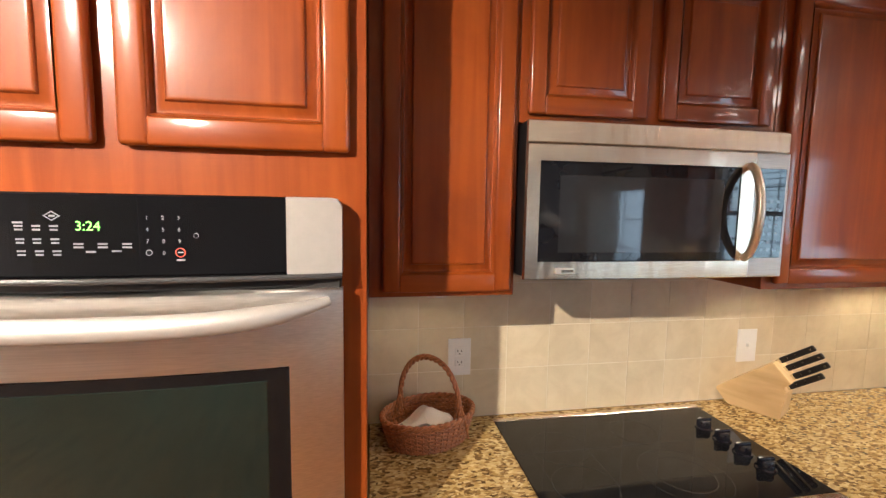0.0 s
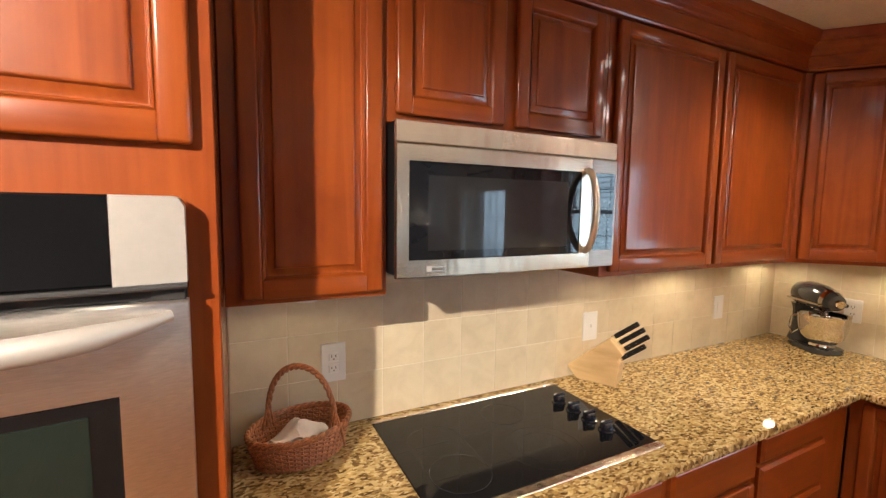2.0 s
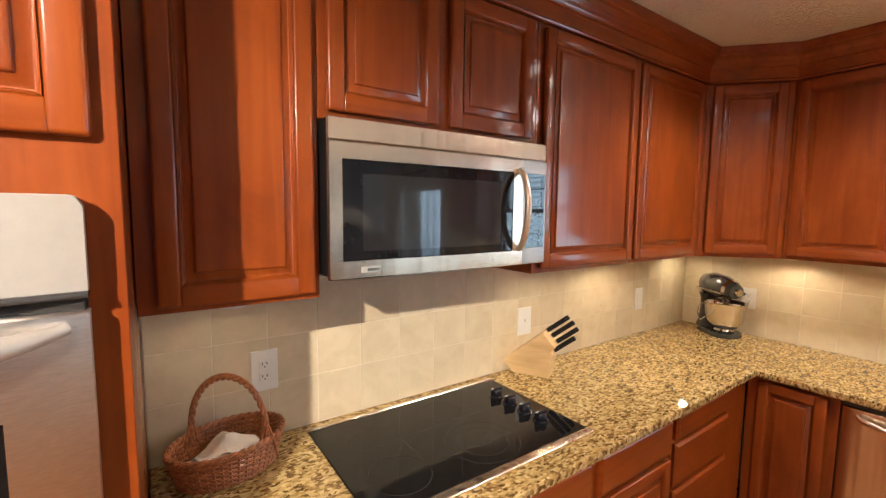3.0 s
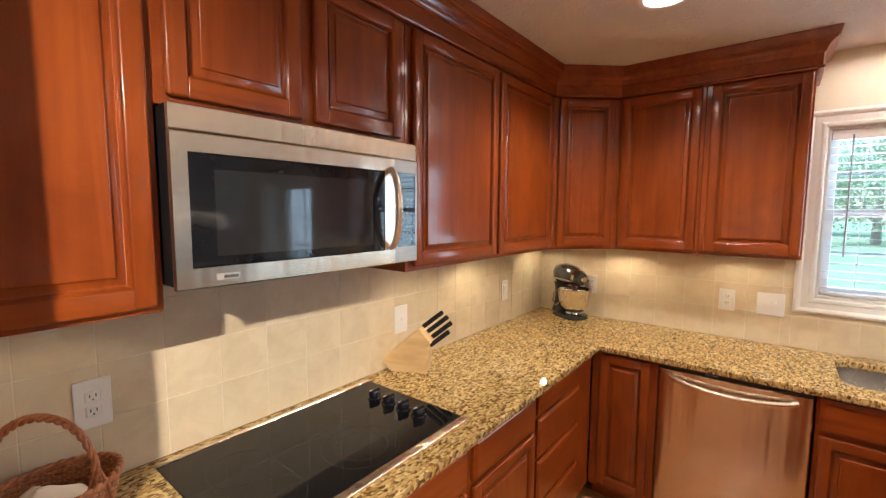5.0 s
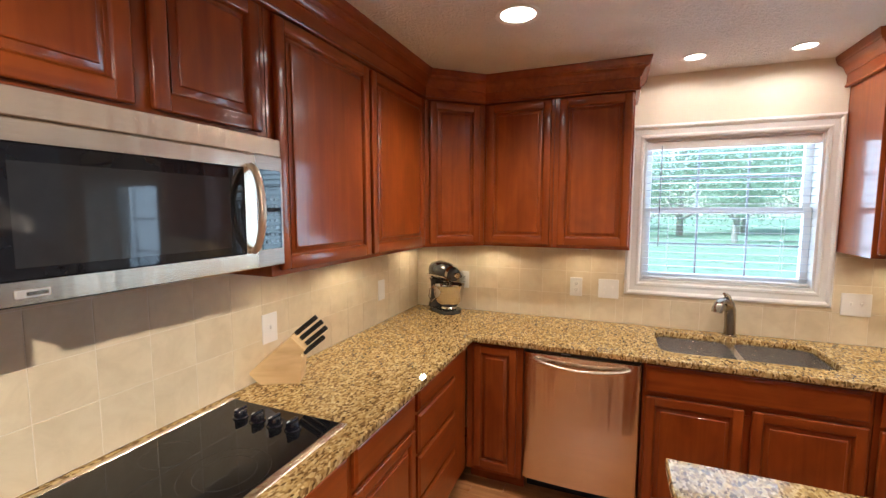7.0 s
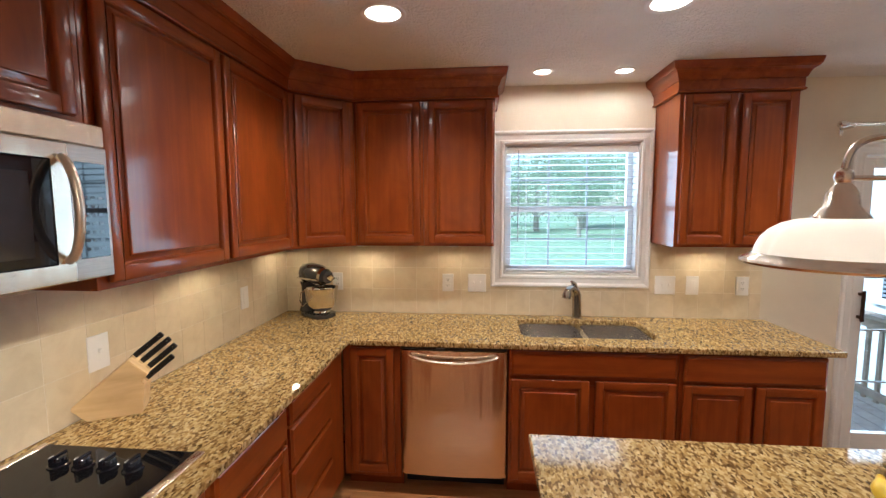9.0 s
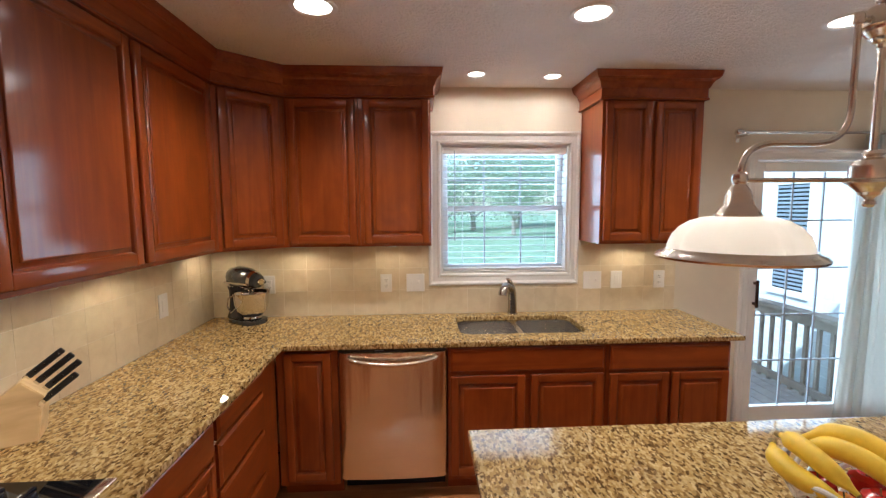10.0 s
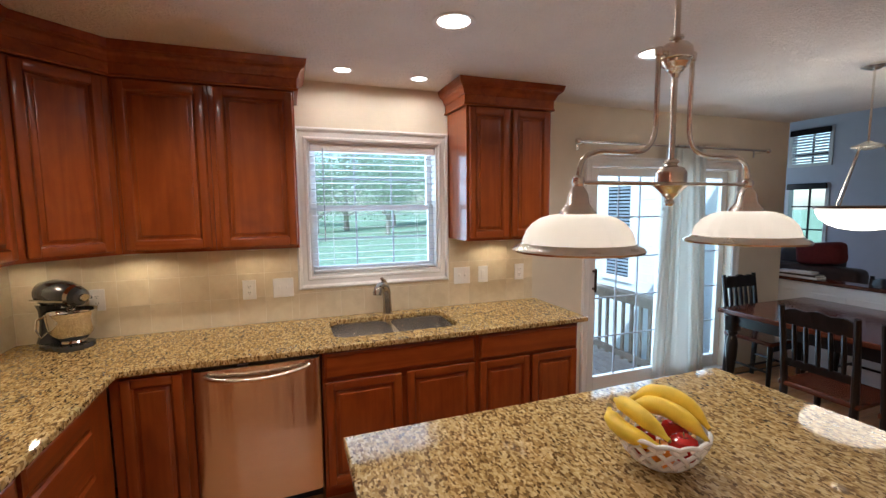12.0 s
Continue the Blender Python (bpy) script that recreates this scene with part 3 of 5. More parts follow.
panel = part("control_panel", bowed(OX0 + 0.089, OX1 - 0.089, 1.534, 1.660, OC, OH, OE, OB, -0.64), black_glass, oven, "black glass control panel")
for x0, x1, s in ((OX0, OX0 + 0.088, -1), (OX1 - 0.088, OX1, 1)):
    bm = bmesh.new()
    loops = []
    for i in range(13):
        x = x0 + (x1 - x0) * i / 12
        far = max(0.0, (x - (OX1 - 0.014)) if s > 0 else ((OX0 + 0.014) - x)) / 0.014
        zt = 1.660 - 0.014 * (1 - math.sqrt(max(0, 1 - far * far)))
        y = oy(x)
        loops.append([(x, -0.64, 1.533), (x, y, 1.533), (x, y, zt - 0.002), (x, y + 0.002, zt), (x, -0.64, zt)])
    part("end_cap", rings(bm, loops, True, True), satin, oven, "pale satin steel end cap")
part("lip", bowed(OX0, OX1, 1.524, 1.5325, OC, OH, OE - 0.006, OB + 0.004, -0.64), plain("dark_grey_gloss", (0.05, 0.05, 0.052), 0.2), oven, "dark glossy strip under the controls")
part("vent_strip", bowed(OX0 + 0.002, OX1 - 0.002, 1.508, 1.5235, OC, OH, OE + 0.012, OB, -0.64), black_plastic, oven)
GX0, GX1, GZ0, GZ1 = OX0 + 0.088, OX1 - 0.088, 0.98, 1.376
od = part("oven_door", bowed(OX0, OX1, 0.868, 0.9795, OC, OH, OE, OB, -0.64, high=0), steel_pale, oven, "stainless steel oven door")
part("top_rail", bowed(OX0, OX1, 1.3765, 1.506, OC, OH, OE, OB, -0.64, low=0), steel_pale, od)
for x0, x1 in ((OX0, GX0 - 0.0005), (GX1 + 0.0005, OX1)):
    part("side_rail", bowed(x0, x1, 0.9795, 1.3765, OC, OH, OE, OB, -0.64, low=0, high=0), steel_pale, od)
part("glass_border", bowed(GX0, GX1, GZ0, GZ1, OC, OH, OE + 0.003, OB, -0.645), black_glass, od, "black glass border")
part("glass_window", bowed(GX0 + 0.035, GX1 - 0.035, GZ0 + 0.04, GZ1 - 0.02, OC, OH, OE + 0.0022, OB, -0.66),
     plain("oven_window_glass", (0.008, 0.014, 0.012), 0.03, 0.0, 0.2, 6), od, "dark greenish oven window")
hx0, hx1 = OX0 + 0.022, OX1 - 0.022


def oven_handle(t):
    x = hx0 + (hx1 - hx0) * t
    u = 2 * t - 1
    lift = 1 - u ** 4
    return (x, oy(x) - 0.005 - 0.050 * lift, 1.486 - 0.018 * lift)


bm = tube(bmesh.new(), arc(oven_handle, 36), [0.008 + 0.010 * min(1, 8 * min(i, 36 - i) / 36) for i in range(37)], 14)
part("handle", bm, satin, oven, "thick satin metal bar handle", smooth=True)


def mark(x, z, w, h, mat=print_grey, name="print"):
    y = oy(x) - 0.0006
    return part(name, boxes((x - w / 2, x + w / 2, y - 0.0003, y + 0.0008, z - h / 2, z + h / 2), bev=0), mat, panel)


def kx(px):
    return -0.715 + (px - 265) * 0.000752


def kz(py):
    return 1.625 - (py - 385) * 0.00084


for r, row in enumerate(("123", "456", "789")):
    for c, ch in enumerate(row):
        x = kx(264 + 29 * c)
        writing(panel, ch, 0.0085, pose(x, oy(x) - 0.0008, kz(386 + 21.3 * r), 90), print_grey)
x = kx(293)
writing(panel, "0", 0.0085, pose(x, oy(x) - 0.0008, kz(450), 90), print_grey)
x = kx(160)
writing(panel, "3:24", 0.020, pose(x, oy(x) - 0.0010, kz(402), 90), led_green, "clock_digits")
for rr, cols in ((405, (41, 71, 101)), (428, (42, 71, 102)), (449, (43, 74, 104))):
    for px in cols:
        mark(kx(px), kz(rr - 3.2), 0.011, 0.0028)
        mark(kx(px), kz(rr + 3.2), 0.010, 0.0028)
for px, py in ((142, 433), (142, 439), (184, 433), (184, 439), (227, 433), (227, 439), (163, 447), (208, 446), (40, 396)):
    mark(kx(px), kz(py), 0.013, 0.0028)
for px, py, mat, rad in ((323, 449, red_print, 0.0075), (266, 449, print_grey, 0.0048), (353, 418, print_grey, 0.004)):
    x = kx(px)
    bm = bmesh.new()
    loops = []
    for k in range(25):
        a = 2 * math.pi * k / 24
        loops.append([(x + q * math.cos(a), oy(x) - 0.001, kz(py) + q * math.sin(a)) for q in (rad * 0.78, rad)])
    rings(bm, loops, False, False, wrap=False)
    part("print_ring", bm, mat, panel)
mark(kx(323), kz(449), 0.008, 0.002, print_grey)
mark(kx(323), kz(463), 0.012, 0.003, print_grey)
bm = bmesh.new()
x = kx(99)
rings(bm, [[(x + q * w_, oy(x) - 0.001, kz(384) + q * h_) for q in (0.72, 1.0)] for w_, h_ in ((0.0115, 0), (0, 0.0075), (-0.0115, 0), (0, -0.0075), (0.0115, 0))], False, False, wrap=False)
part("emblem", bm, print_grey, panel)
mark(x, kz(384), 0.008, 0.003, print_grey)

# microwave
mw = thing("microwave", pose(0, 0, 0), "stainless steel over-the-range microwave with a dark glass door", "microwave")
MX0, MX1, MZ0, MZ1, MC, MH = 0.0, 0.757, 1.468, 1.866, 0.3785, 0.3785
ME, MB = -0.394, 0.010
part("body", boxes((MX0 + 0.001, MX1 - 0.001, -0.375, -0.003, MZ0 + 0.006, MZ1 - 0.001)), black_plastic, mw, "black painted body")
part("vent_band", bowed(MX0, MX1, 1.8105, MZ1, MC, MH, ME + 0.004, MB, -0.375), steel, mw, "brushed steel vent band")
md = part("door", bowed(MX0, 0.645, MZ0, 1.5145, MC, MH, ME, MB, -0.375, high=0), steel, mw, "brushed steel door with dark window")
part("top_rail", bowed(MX0, 0.645, 1.7665, 1.8085, MC, MH, ME, MB, -0.375, low=0), steel, md)
part("side_rail", bowed(MX0, 0.032, 1.5145, 1.7665, MC, MH, ME, MB, -0.375, low=0, high=0), steel, md)
part("side_rail", bowed(0.601, 0.645, 1.5145, 1.7665, MC, MH, ME, MB, -0.375, low=0, high=0), steel, md)
part("glass", bowed(0.0325, 0.6005, 1.5145, 1.7665, MC, MH, ME + 0.003, MB, -0.38), mw_glass, md, "black reflective glass")
part("window_mesh", bowed(0.085, 0.55, 1.535, 1.735, MC, MH, ME + 0.0024, MB, -0.385), plain("microwave_inner_window", (0.022, 0.022, 0.024), 0.04), md)
part("control_side", bowed(0.6465, MX1, MZ0, 1.8085, MC, MH, ME, MB, -0.375), steel_up, mw)
part("control_glass", bowed(0.660, 0.748, 1.520, 1.768, MC, MH, ME - 0.0012, MB, -0.38), black_glass, mw, "black glass keypad")
for r in range(7):
    for c in range(3):
        x = 0.682 + 0.022 * c
        z = 1.545 + 0.022 * r
        y = bow_y(x, MC, MH, ME - 0.0016, MB)
        part("key", boxes((x - 0.006, x + 0.006, y - 0.0004, y + 0.001, z - 0.004, z + 0.004), bev=0), plain("keypad_print", (0.03, 0.03, 0.035), 0.08) if r + c == 0 else bpy.data.materials["keypad_print"], mw)
bm = tube(bmesh.new(), arc(lambda t: (0.622 - 0.012 * math.sin(math.pi * t), -0.404 - 0.052 * math.sin(math.pi * t) ** 0.6, 1.522 + 0.25 * t), 24), 0.0105, 12)
part("handle", bm, handle_metal, md, "curved satin bar handle", smooth=True)
part("badge", boxes((0.079, 0.131, -0.4025, -0.395, 1.4835, 1.4985)), satin, md, "small name badge")
part("badge_print", boxes((0.094, 0.127, -0.4032, -0.4022, 1.4875, 1.4945), bev=0), dark_nickel, md)
part("bottom_vent", boxes((0.16, 0.46, -0.33, -0.2, MZ0 - 0.004, MZ0 + 0.005)), dark_gap, mw)

# cooktop
ck = thing("cooktop", pose(0, 0, CT1), "black glass electric cooktop with four knobs", "cooktop")
part("glass_top", boxes((0.037, 0.824, -0.548, -0.068, 0.0005, 0.006), bev=0.002), black_glass, ck)
part("rear_trim", boxes((0.035, 0.826, -0.067, -0.047, 0.0005, 0.0075), bev=0.002), steel, ck, "steel trim strip")
part("front_trim", boxes((0.035, 0.826, -0.580, -0.549, 0.0005, 0.0085), bev=0.003), steel, ck, "steel trim strip")
ring_m = plain("burner_ring_print", (0.028, 0.027, 0.026), 0.25)


def ring_print(cx, cy, rad, wid=0.0022):
    bm_ = bmesh.new()
    loops_ = [[(cx + q * math.cos(2 * math.pi * k / 48), cy + q * math.sin(2 * math.pi * k / 48), 0.0064) for q in (rad - wid, rad)] for k in range(49)]
    rings(bm_, loops_, False, False, wrap=False)
    part("burner_ring", bm_, ring_m, ck)


for cx, cy, rad in ((0.475, -0.420, 0.120), (0.475, -0.420, 0.082), (0.178, -0.425, 0.088), (0.187, -0.245, 0.088), (0.475, -0.19, 0.075)):
    ring_print(cx, cy, rad)
for x in (0.095, 0.268):
    part("burner_ring", boxes((x - 0.0011, x + 0.0011, -0.41, -0.26, 0.0058, 0.0064), bev=0), ring_m, ck)
for y in (-0.204, -0.280, -0.356, -0.432):
    bm = lathe(bmesh.new(), [(0.027, 0.0062), (0.027, 0.009), (0.022, 0.012), (0.021, 0.030), (0.018, 0.035), (0.001, 0.036)], 24)
    kn = part("knob", bm, knob_black, ck, "glossy black knob", pose(0.727, y, 0), smooth=True)
    part("grip", boxes((-0.024, 0.024, -0.006, 0.006, 0.012, 0.041), bev=0.003, seg=2), knob_black, kn)
    part("pointer", boxes((-0.025, -0.012, -0.0012, 0.0012, 0.0405, 0.0416), bev=0), white_plastic, kn)

# dishwasher
dw = thing("dishwasher", east(-0.952, 1.952), "stainless steel dishwasher with a curved bar handle", "dishwasher")
DWW = 0.594
part("body", boxes((0.004, DWW - 0.004, 0.03, 0.60, 0.130, 0.878), (0.004, DWW - 0.004, 0.166, 0.60, 0.0, 0.130), bev=0), dark_gap, dw)
bm = bmesh.new()
loops = []
for i in range(61):
    u = math.sin(math.pi * (i / 60 - 0.5))
    x = DWW / 2 + (DWW / 2 - 0.003) * u
    e = 0.013 * (max(0, abs(u) - 0.90) / 0.10) ** 2
    y = -0.012 * (1 - u * u) + e
    loops.append([(x, 0.029, 0.135), (x, y + 0.004, 0.135), (x, y, 0.139), (x, y - 0.004, 0.45), (x, y, 0.80), (x, y + 0.004, 0.862), (x, y + 0.010, 0.866), (x, 0.029, 0.866)])
part("door", rings(bm, loops, True, True), steel, dw, "brushed steel door", smooth=30)
part("control_strip", boxes((0.003, DWW - 0.003, 0.002, 0.029, 0.868, 0.883)), black_plastic, dw, "black control strip")
part("display", boxes((0.20, 0.25, -0.0005, 0.004, 0.873, 0.879), bev=0), print_grey, dw)
part("kick_plate", boxes((0.004, DWW - 0.004, 0.150, 0.165, 0.0, 0.128)), black_plastic, dw, "black kick plate")
bm = tube(bmesh.new(), arc(lambda t: (0.058 + (DWW - 0.116) * t, -0.012 - 0.045 * math.sin(math.pi * t) ** 0.5, 0.838 - 0.026 * math.sin(math.pi * t) ** 0.7), 28), 0.0125, 12)
part("handle", bm, steel, dw, "curved steel bar handle", smooth=True)

# sink and faucet
sk = thing("sink", pose(0, 0, 0), "double-bowl undermount stainless steel sink", "sink")
rim = slab(rounded(SX0 - 0.02, SX1 + 0.02, SY0 - 0.02, SY1 + 0.02, 0.09), [rounded(SX0 + 0.004, SX1 - 0.004, SY0 + 0.004, -2.030, 0.06)[::-1], rounded(SX0 + 0.004, SX1 - 0.004, -1.998, SY1 - 0.004, 0.06)[::-1]], CT0 - 0.0035, CT0 - 0.0006)
part("rim", rim, sink_steel, sk)
for y0, y1 in ((SY0 + 0.004, -2.030), (-1.998, SY1 - 0.004)):
    bm = bmesh.new()
    loops = [[(x, y, z) for x, y in rounded(SX0 + 0.004 + i, SX1 - 0.004 - i, y0 + i, y1 - i, max(0.02, 0.06 - i * 0.4))] for i, z in ((0, CT0 - 0.001), (0.004, 0.80), (0.010, 0.72), (0.025, 0.705), (0.06, 0.70), (0.13, 0.698))]
    rings(bm, loops)
    bw = part("bowl", bm, sink_steel, sk, smooth=40)
    part("drain", lathe(bmesh.new(), [(0.045, 0.699), (0.045, 0.7025), (0.034, 0.7025), (0.030, 0.700), (0.002, 0.700)], 24, ((SX0 + SX1) / 2, (y0 + y1) / 2, 0)), chrome, bw, smooth=True)
fc = thing("faucet", pose(2.535, -2.035, CT1, 0, 0, 180 - 35), "brushed nickel single-lever kitchen faucet", "faucet")
part("base_ring", lathe(bmesh.new(), [(0.034, 0), (0.034, 0.006), (0.027, 0.012)], 24), dark_nickel, fc, smooth=True)
bm = tube(bmesh.new(), [(0, 0, 0.008), (0.0, 0, 0.06), (0.004, 0, 0.11), (0.013, 0, 0.155), (0.03, 0, 0.195), (0.045, 0, 0.21)], [0.031, 0.029, 0.029, 0.030, 0.026, 0.014], 18)
part("body", bm, dark_nickel, fc, smooth=True)
bm = tube(bmesh.new(), [(0.012, 0, 0.150), (0.05, 0, 0.195), (0.09, 0, 0.215), (0.125, 0, 0.213), (0.15, 0, 0.198)], [0.022, 0.021, 0.020, 0.022, 0.024], 16)
sp = part("spout", bm, dark_nickel, fc, smooth=True)
bm = tube(bmesh.new(), [(0.146, 0, 0.204), (0.160, 0, 0.180), (0.168, 0, 0.158)], [0.025, 0.029, 0.027], 16)
part("spray_head", bm, dark_nickel, sp, smooth=True)
bm = tube(bmesh.new(), [(0.028, 0, 0.195), (0.05, 0, 0.235), (0.085, 0, 0.255), (0.10, 0, 0.258)], [0.020, 0.016, 0.010, 0.006], 12)
part("lever", bm, dark_nickel, fc, "lever handle", smooth=True)

# island
il = thing("island", pose(0, 0, 0), "kitchen island with cherry panels and a granite top", "kitchen island")
IX0, IX1, IY0, IY1 = 0.06, 1.025, -3.200, -1.556
part("body", boxes((IX0 + 0.25, IX1 - 0.04, IY0 + 0.04, IY1 - 0.04, 0.1, CT0 - 0.001)), cherry, il)
part("toe_kick", boxes((IX0 + 0.30, IX1 - 0.11, IY0 + 0.08, IY1 - 0.08, 0, 0.099)), cherry_x, il)
for k in range(3):
    y = IY1 - 0.06 - 0.52 * k
    bm = boxes((IX1 - 0.039, IX1 - 0.022, y - 0.50, y, 0.13, 0.86), bev=0.004)
    part("panel", bm, cherry, il)
part("worktop", slab([(IX0, IY0), (IX1, IY0), (IX1, IY1), (IX0, IY1)], [], CT0, CT1, 0.006), granite, il, "speckled brown and gold granite top")

# ---- lights that are seen ----


def can_light(x, y, rad, label):
    c = thing("recessed_light", pose(x, y, CEIL), label, "ceiling light", "recessed ceiling lights")
    part("trim_ring", lathe(bmesh.new(), [(rad, -0.0005), (rad, -0.004), (rad * 0.97, -0.007), (rad * 0.80, -0.006), (rad * 0.76, -0.003), (rad * 0.76, -0.0008)], 36, caps=False), white_paint, c, "white trim ring", smooth=True)
    bm_ = bmesh.new()
    bmesh.ops.create_circle(bm_, cap_ends=True, radius=rad * 0.765, segments=32, matrix=Matrix.Translation((0, 0, -0.002)))
    part("bulb", bm_, can_glow, c, "lit frosted bulb")


for i, (x, y) in enumerate(CANS):
    can_light(x, y, 0.062 if i in SMALL else 0.095, "small lit recessed ceiling light above the sink" if i in SMALL else "lit recessed ceiling light with a white trim ring")
# none of these is in view; all but the key light are added fill
for x, y in (KEY_CAN, SIDE_FILL, *[c[:2] for c in BACK_FILLS]):
    can_light(x, y, 0.095, "unseen lit recessed ceiling light, placed out of view")

puck_glow = glow("puck_lens_glow", (1.0, 0.80, 0.52), 1.2)
# round lights under the wall cabinets: x, y, share of the power
PUCKS = [(-0.20, -0.25, 0.3), (1.06, -0.24, 0.45), (1.60, -0.24, 1.2), (2.36, -0.15, 0.65), (2.40, -0.62, 1.1), (2.40, -1.22, 0.7), (2.40, -2.84, 1.2)]
for x, y, k in PUCKS:
    p_ = thing("puck_light", pose(x, y, UP0), "small round lit light under a wall cabinet", "cabinet light", "under-cabinet lights")
    part("housing", lathe(bmesh.new(), [(0.034, -0.0005), (0.034, -0.012), (0.030, -0.016), (0.024, -0.016), (0.024, -0.013), (0.002, -0.013)], 28), white_plastic, p_, smooth=30)
    part("lens", lathe(bmesh.new(), [(0.0235, -0.0135), (0.0235, -0.0150), (0.002, -0.0155)], 24), puck_glow, p_, "lit frosted lens")
    spot(x, y, UP0 - 0.022, BAR_WATTS * k, (1.0, 0.78, 0.48), 165, 0.4, 0.022)

LX, LY = 0.60, -2.417
chand = thing("island_pendant", pose(LX, LY, 0), "brushed nickel two-light island pendant with white glass shades", "pendant light")
part("canopy", lathe(bmesh.new(), [(0.065, CEIL - 0.0005), (0.065, CEIL - 0.012), (0.05, CEIL - 0.022), (0.012, CEIL - 0.028)], 28), nickel, chand, smooth=True)
part("rod", tube(bmesh.new(), [(0, 0, CEIL - 0.02), (0, 0, 1.74)], 0.0075, 10), nickel, chand, smooth=True)
part("upper_hub", lathe(bmesh.new(), [(0.008, 2.096), (0.017, 2.093), (0.019, 2.086), (0.013, 2.082), (0.015, 2.078), (0.030, 2.072), (0.039, 2.062), (0.041, 2.056), (0.041, 2.032), (0.036, 2.029), (0.035, 2.022),
                               (0.026, 2.010), (0.022, 2.008), (0.020, 2.002), (0.012, 1.996), (0.010, 1.986)], 28), nickel, chand, smooth=24)
part("lower_hub", lathe(bmesh.new(), [(0.009, 1.770), (0.019, 1.767), (0.021, 1.760), (0.015, 1.756), (0.017, 1.752), (0.032, 1.746), (0.039, 1.736), (0.040, 1.730), (0.040, 1.706), (0.046, 1.703), (0.047, 1.697), (0.040, 1.693),
                               (0.030, 1.684), (0.022, 1.676), (0.020, 1.670), (0.012, 1.665), (0.008, 1.660), (0.012, 1.655), (0.013, 1.649), (0.009, 1.643), (0.001, 1.640)], 28), nickel, chand, smooth=24)
part("cross_bar", tube(bmesh.new(), [(0, -0.305, 1.703), (0, 0.305, 1.703)], 0.0055, 10), nickel, chand, smooth=True)
SH = 0.305


def bezier(ps, n):
    ps = [Vector(p) for p in ps]

    def at(t):
        q = ps[:]
        while len(q) > 1:
            q = [a.lerp(b, t) for a, b in zip(q, q[1:])]
        return q[0]
    return [at(i / n) for i in range(n + 1)]


for s in (1, -1):
    pts = [(0, s * 0.036, 2.046), (0, s * 0.054, 2.046), (0, s * 0.060, 2.040), (0, s * 0.060, 1.90)]
    pts += bezier([(0, s * 0.060, 1.86), (0, s * 0.062, 1.795), (0, s * 0.10, 1.783), (0, s * 0.15, 1.783)], 10)
    pts += bezier([(0, s * 0.22, 1.783), (0, s * 0.285, 1.785), (0, s * 0.303, 1.760), (0, s * 0.305, 1.712)], 10)
    part("arm_nut", lathe(bmesh.new(), [(0.003, -0.012), (0.010, -0.010), (0.011, 0.006), (0.008, 0.012), (0.003, 0.013)], 14), nickel, chand, m=pose(0, s * 0.060, 2.046), smooth=30)
    part("arm", tube(bmesh.new(), pts, 0.0065, 10), nickel, chand, "bent metal tube", smooth=True)
    part("socket", lathe(bmesh.new(), [(0.006, 1.722), (0.014, 1.716), (0.016, 1.704), (0.012, 1.694), (0.020, 1.684), (0.026, 1.672), (0.029, 1.650), (0.038, 1.638), (0.046, 1.628), (0.047, 1.622)], 24, (0, s * SH, 0)), nickel, chand, smooth=40)
    prof = [(0.042, 1.6245), (0.068, 1.622), (0.092, 1.6145), (0.113, 1.601), (0.128, 1.583), (0.136, 1.564), (0.139, 1.546)]
    bm = bmesh.new()
    loops = []
    for r, z in prof:
        loops.append([((r * (1 - 0.045 * max(0, 1 - abs(math.sin(8 * a)) / 0.22))) * math.cos(a), s * SH + (r * (1 - 0.045 * max(0, 1 - abs(math.sin(8 * a)) / 0.22))) * math.sin(a), z) for a in [2 * math.pi * k / 72 for k in range(144)]])
    rings(bm, loops, False, False)
    sh = part("shade", bm, shade_glass, chand, "ribbed frosted white glass shade", smooth=50)
    part("shade_rim", lathe(bmesh.new(), [(0.136, 1.551), (0.141, 1.552), (0.145, 1.546), (0.157, 1.541), (0.163, 1.535), (0.161, 1.530), (0.148, 1.530), (0.139, 1.533), (0.136, 1.538)], 48, (0, s * SH, 0), caps=False), rim_nickel, sh, "polished nickel rim", smooth=50)
    bulb(LX, LY + s * SH, 1.578, SHADE_WATTS, (1.0, 0.88, 0.72), 0.025)

# dining pendant
QX, QY = 1.250, -4.666
dp = thing("bowl_pendant", pose(QX, QY, 0), "inverted white glass bowl pendant over the dining table", "pendant light")
part("canopy", lathe(bmesh.new(), [(0.062, CEIL - 0.0005), (0.062, CEIL - 0.01), (0.02, CEIL - 0.03)], 24), nickel, dp, smooth=True)
part("rod", tube(bmesh.new(), [(0, 0, CEIL - 0.02), (0, 0, 1.96)], 0.006, 8), nickel, dp)
part("hub", lathe(bmesh.new(), [(0.012, 2.010), (0.030, 2.000), (0.076, 1.983), (0.078, 1.975), (0.02, 1.957)], 24), nickel, dp, smooth=40)
part("bowl", lathe(bmesh.new(), [(0.219, 1.615), (0.215, 1.585), (0.194, 1.546), (0.155, 1.513), (0.103, 1.491), (0.043, 1.481), (0.002, 1.479)], 40, caps=False), bowl_glass, dp, "frosted white glass bowl", smooth=True)
part("bowl_rim", lathe(bmesh.new(), [(0.219, 1.611), (0.231, 1.611), (0.233, 1.625), (0.219, 1.629)], 40, caps=False), bronze, dp, "dark metal rim", smooth=40)
for k in range(3):
    a = radians(90 + 120 * k)
    part("stay", tube(bmesh.new(), [(0.069 * math.cos(a), 0.069 * math.sin(a), 1.975), (0.225 * math.cos(a), 0.225 * math.sin(a), 1.624)], 0.0035, 6), dark_nickel, dp)
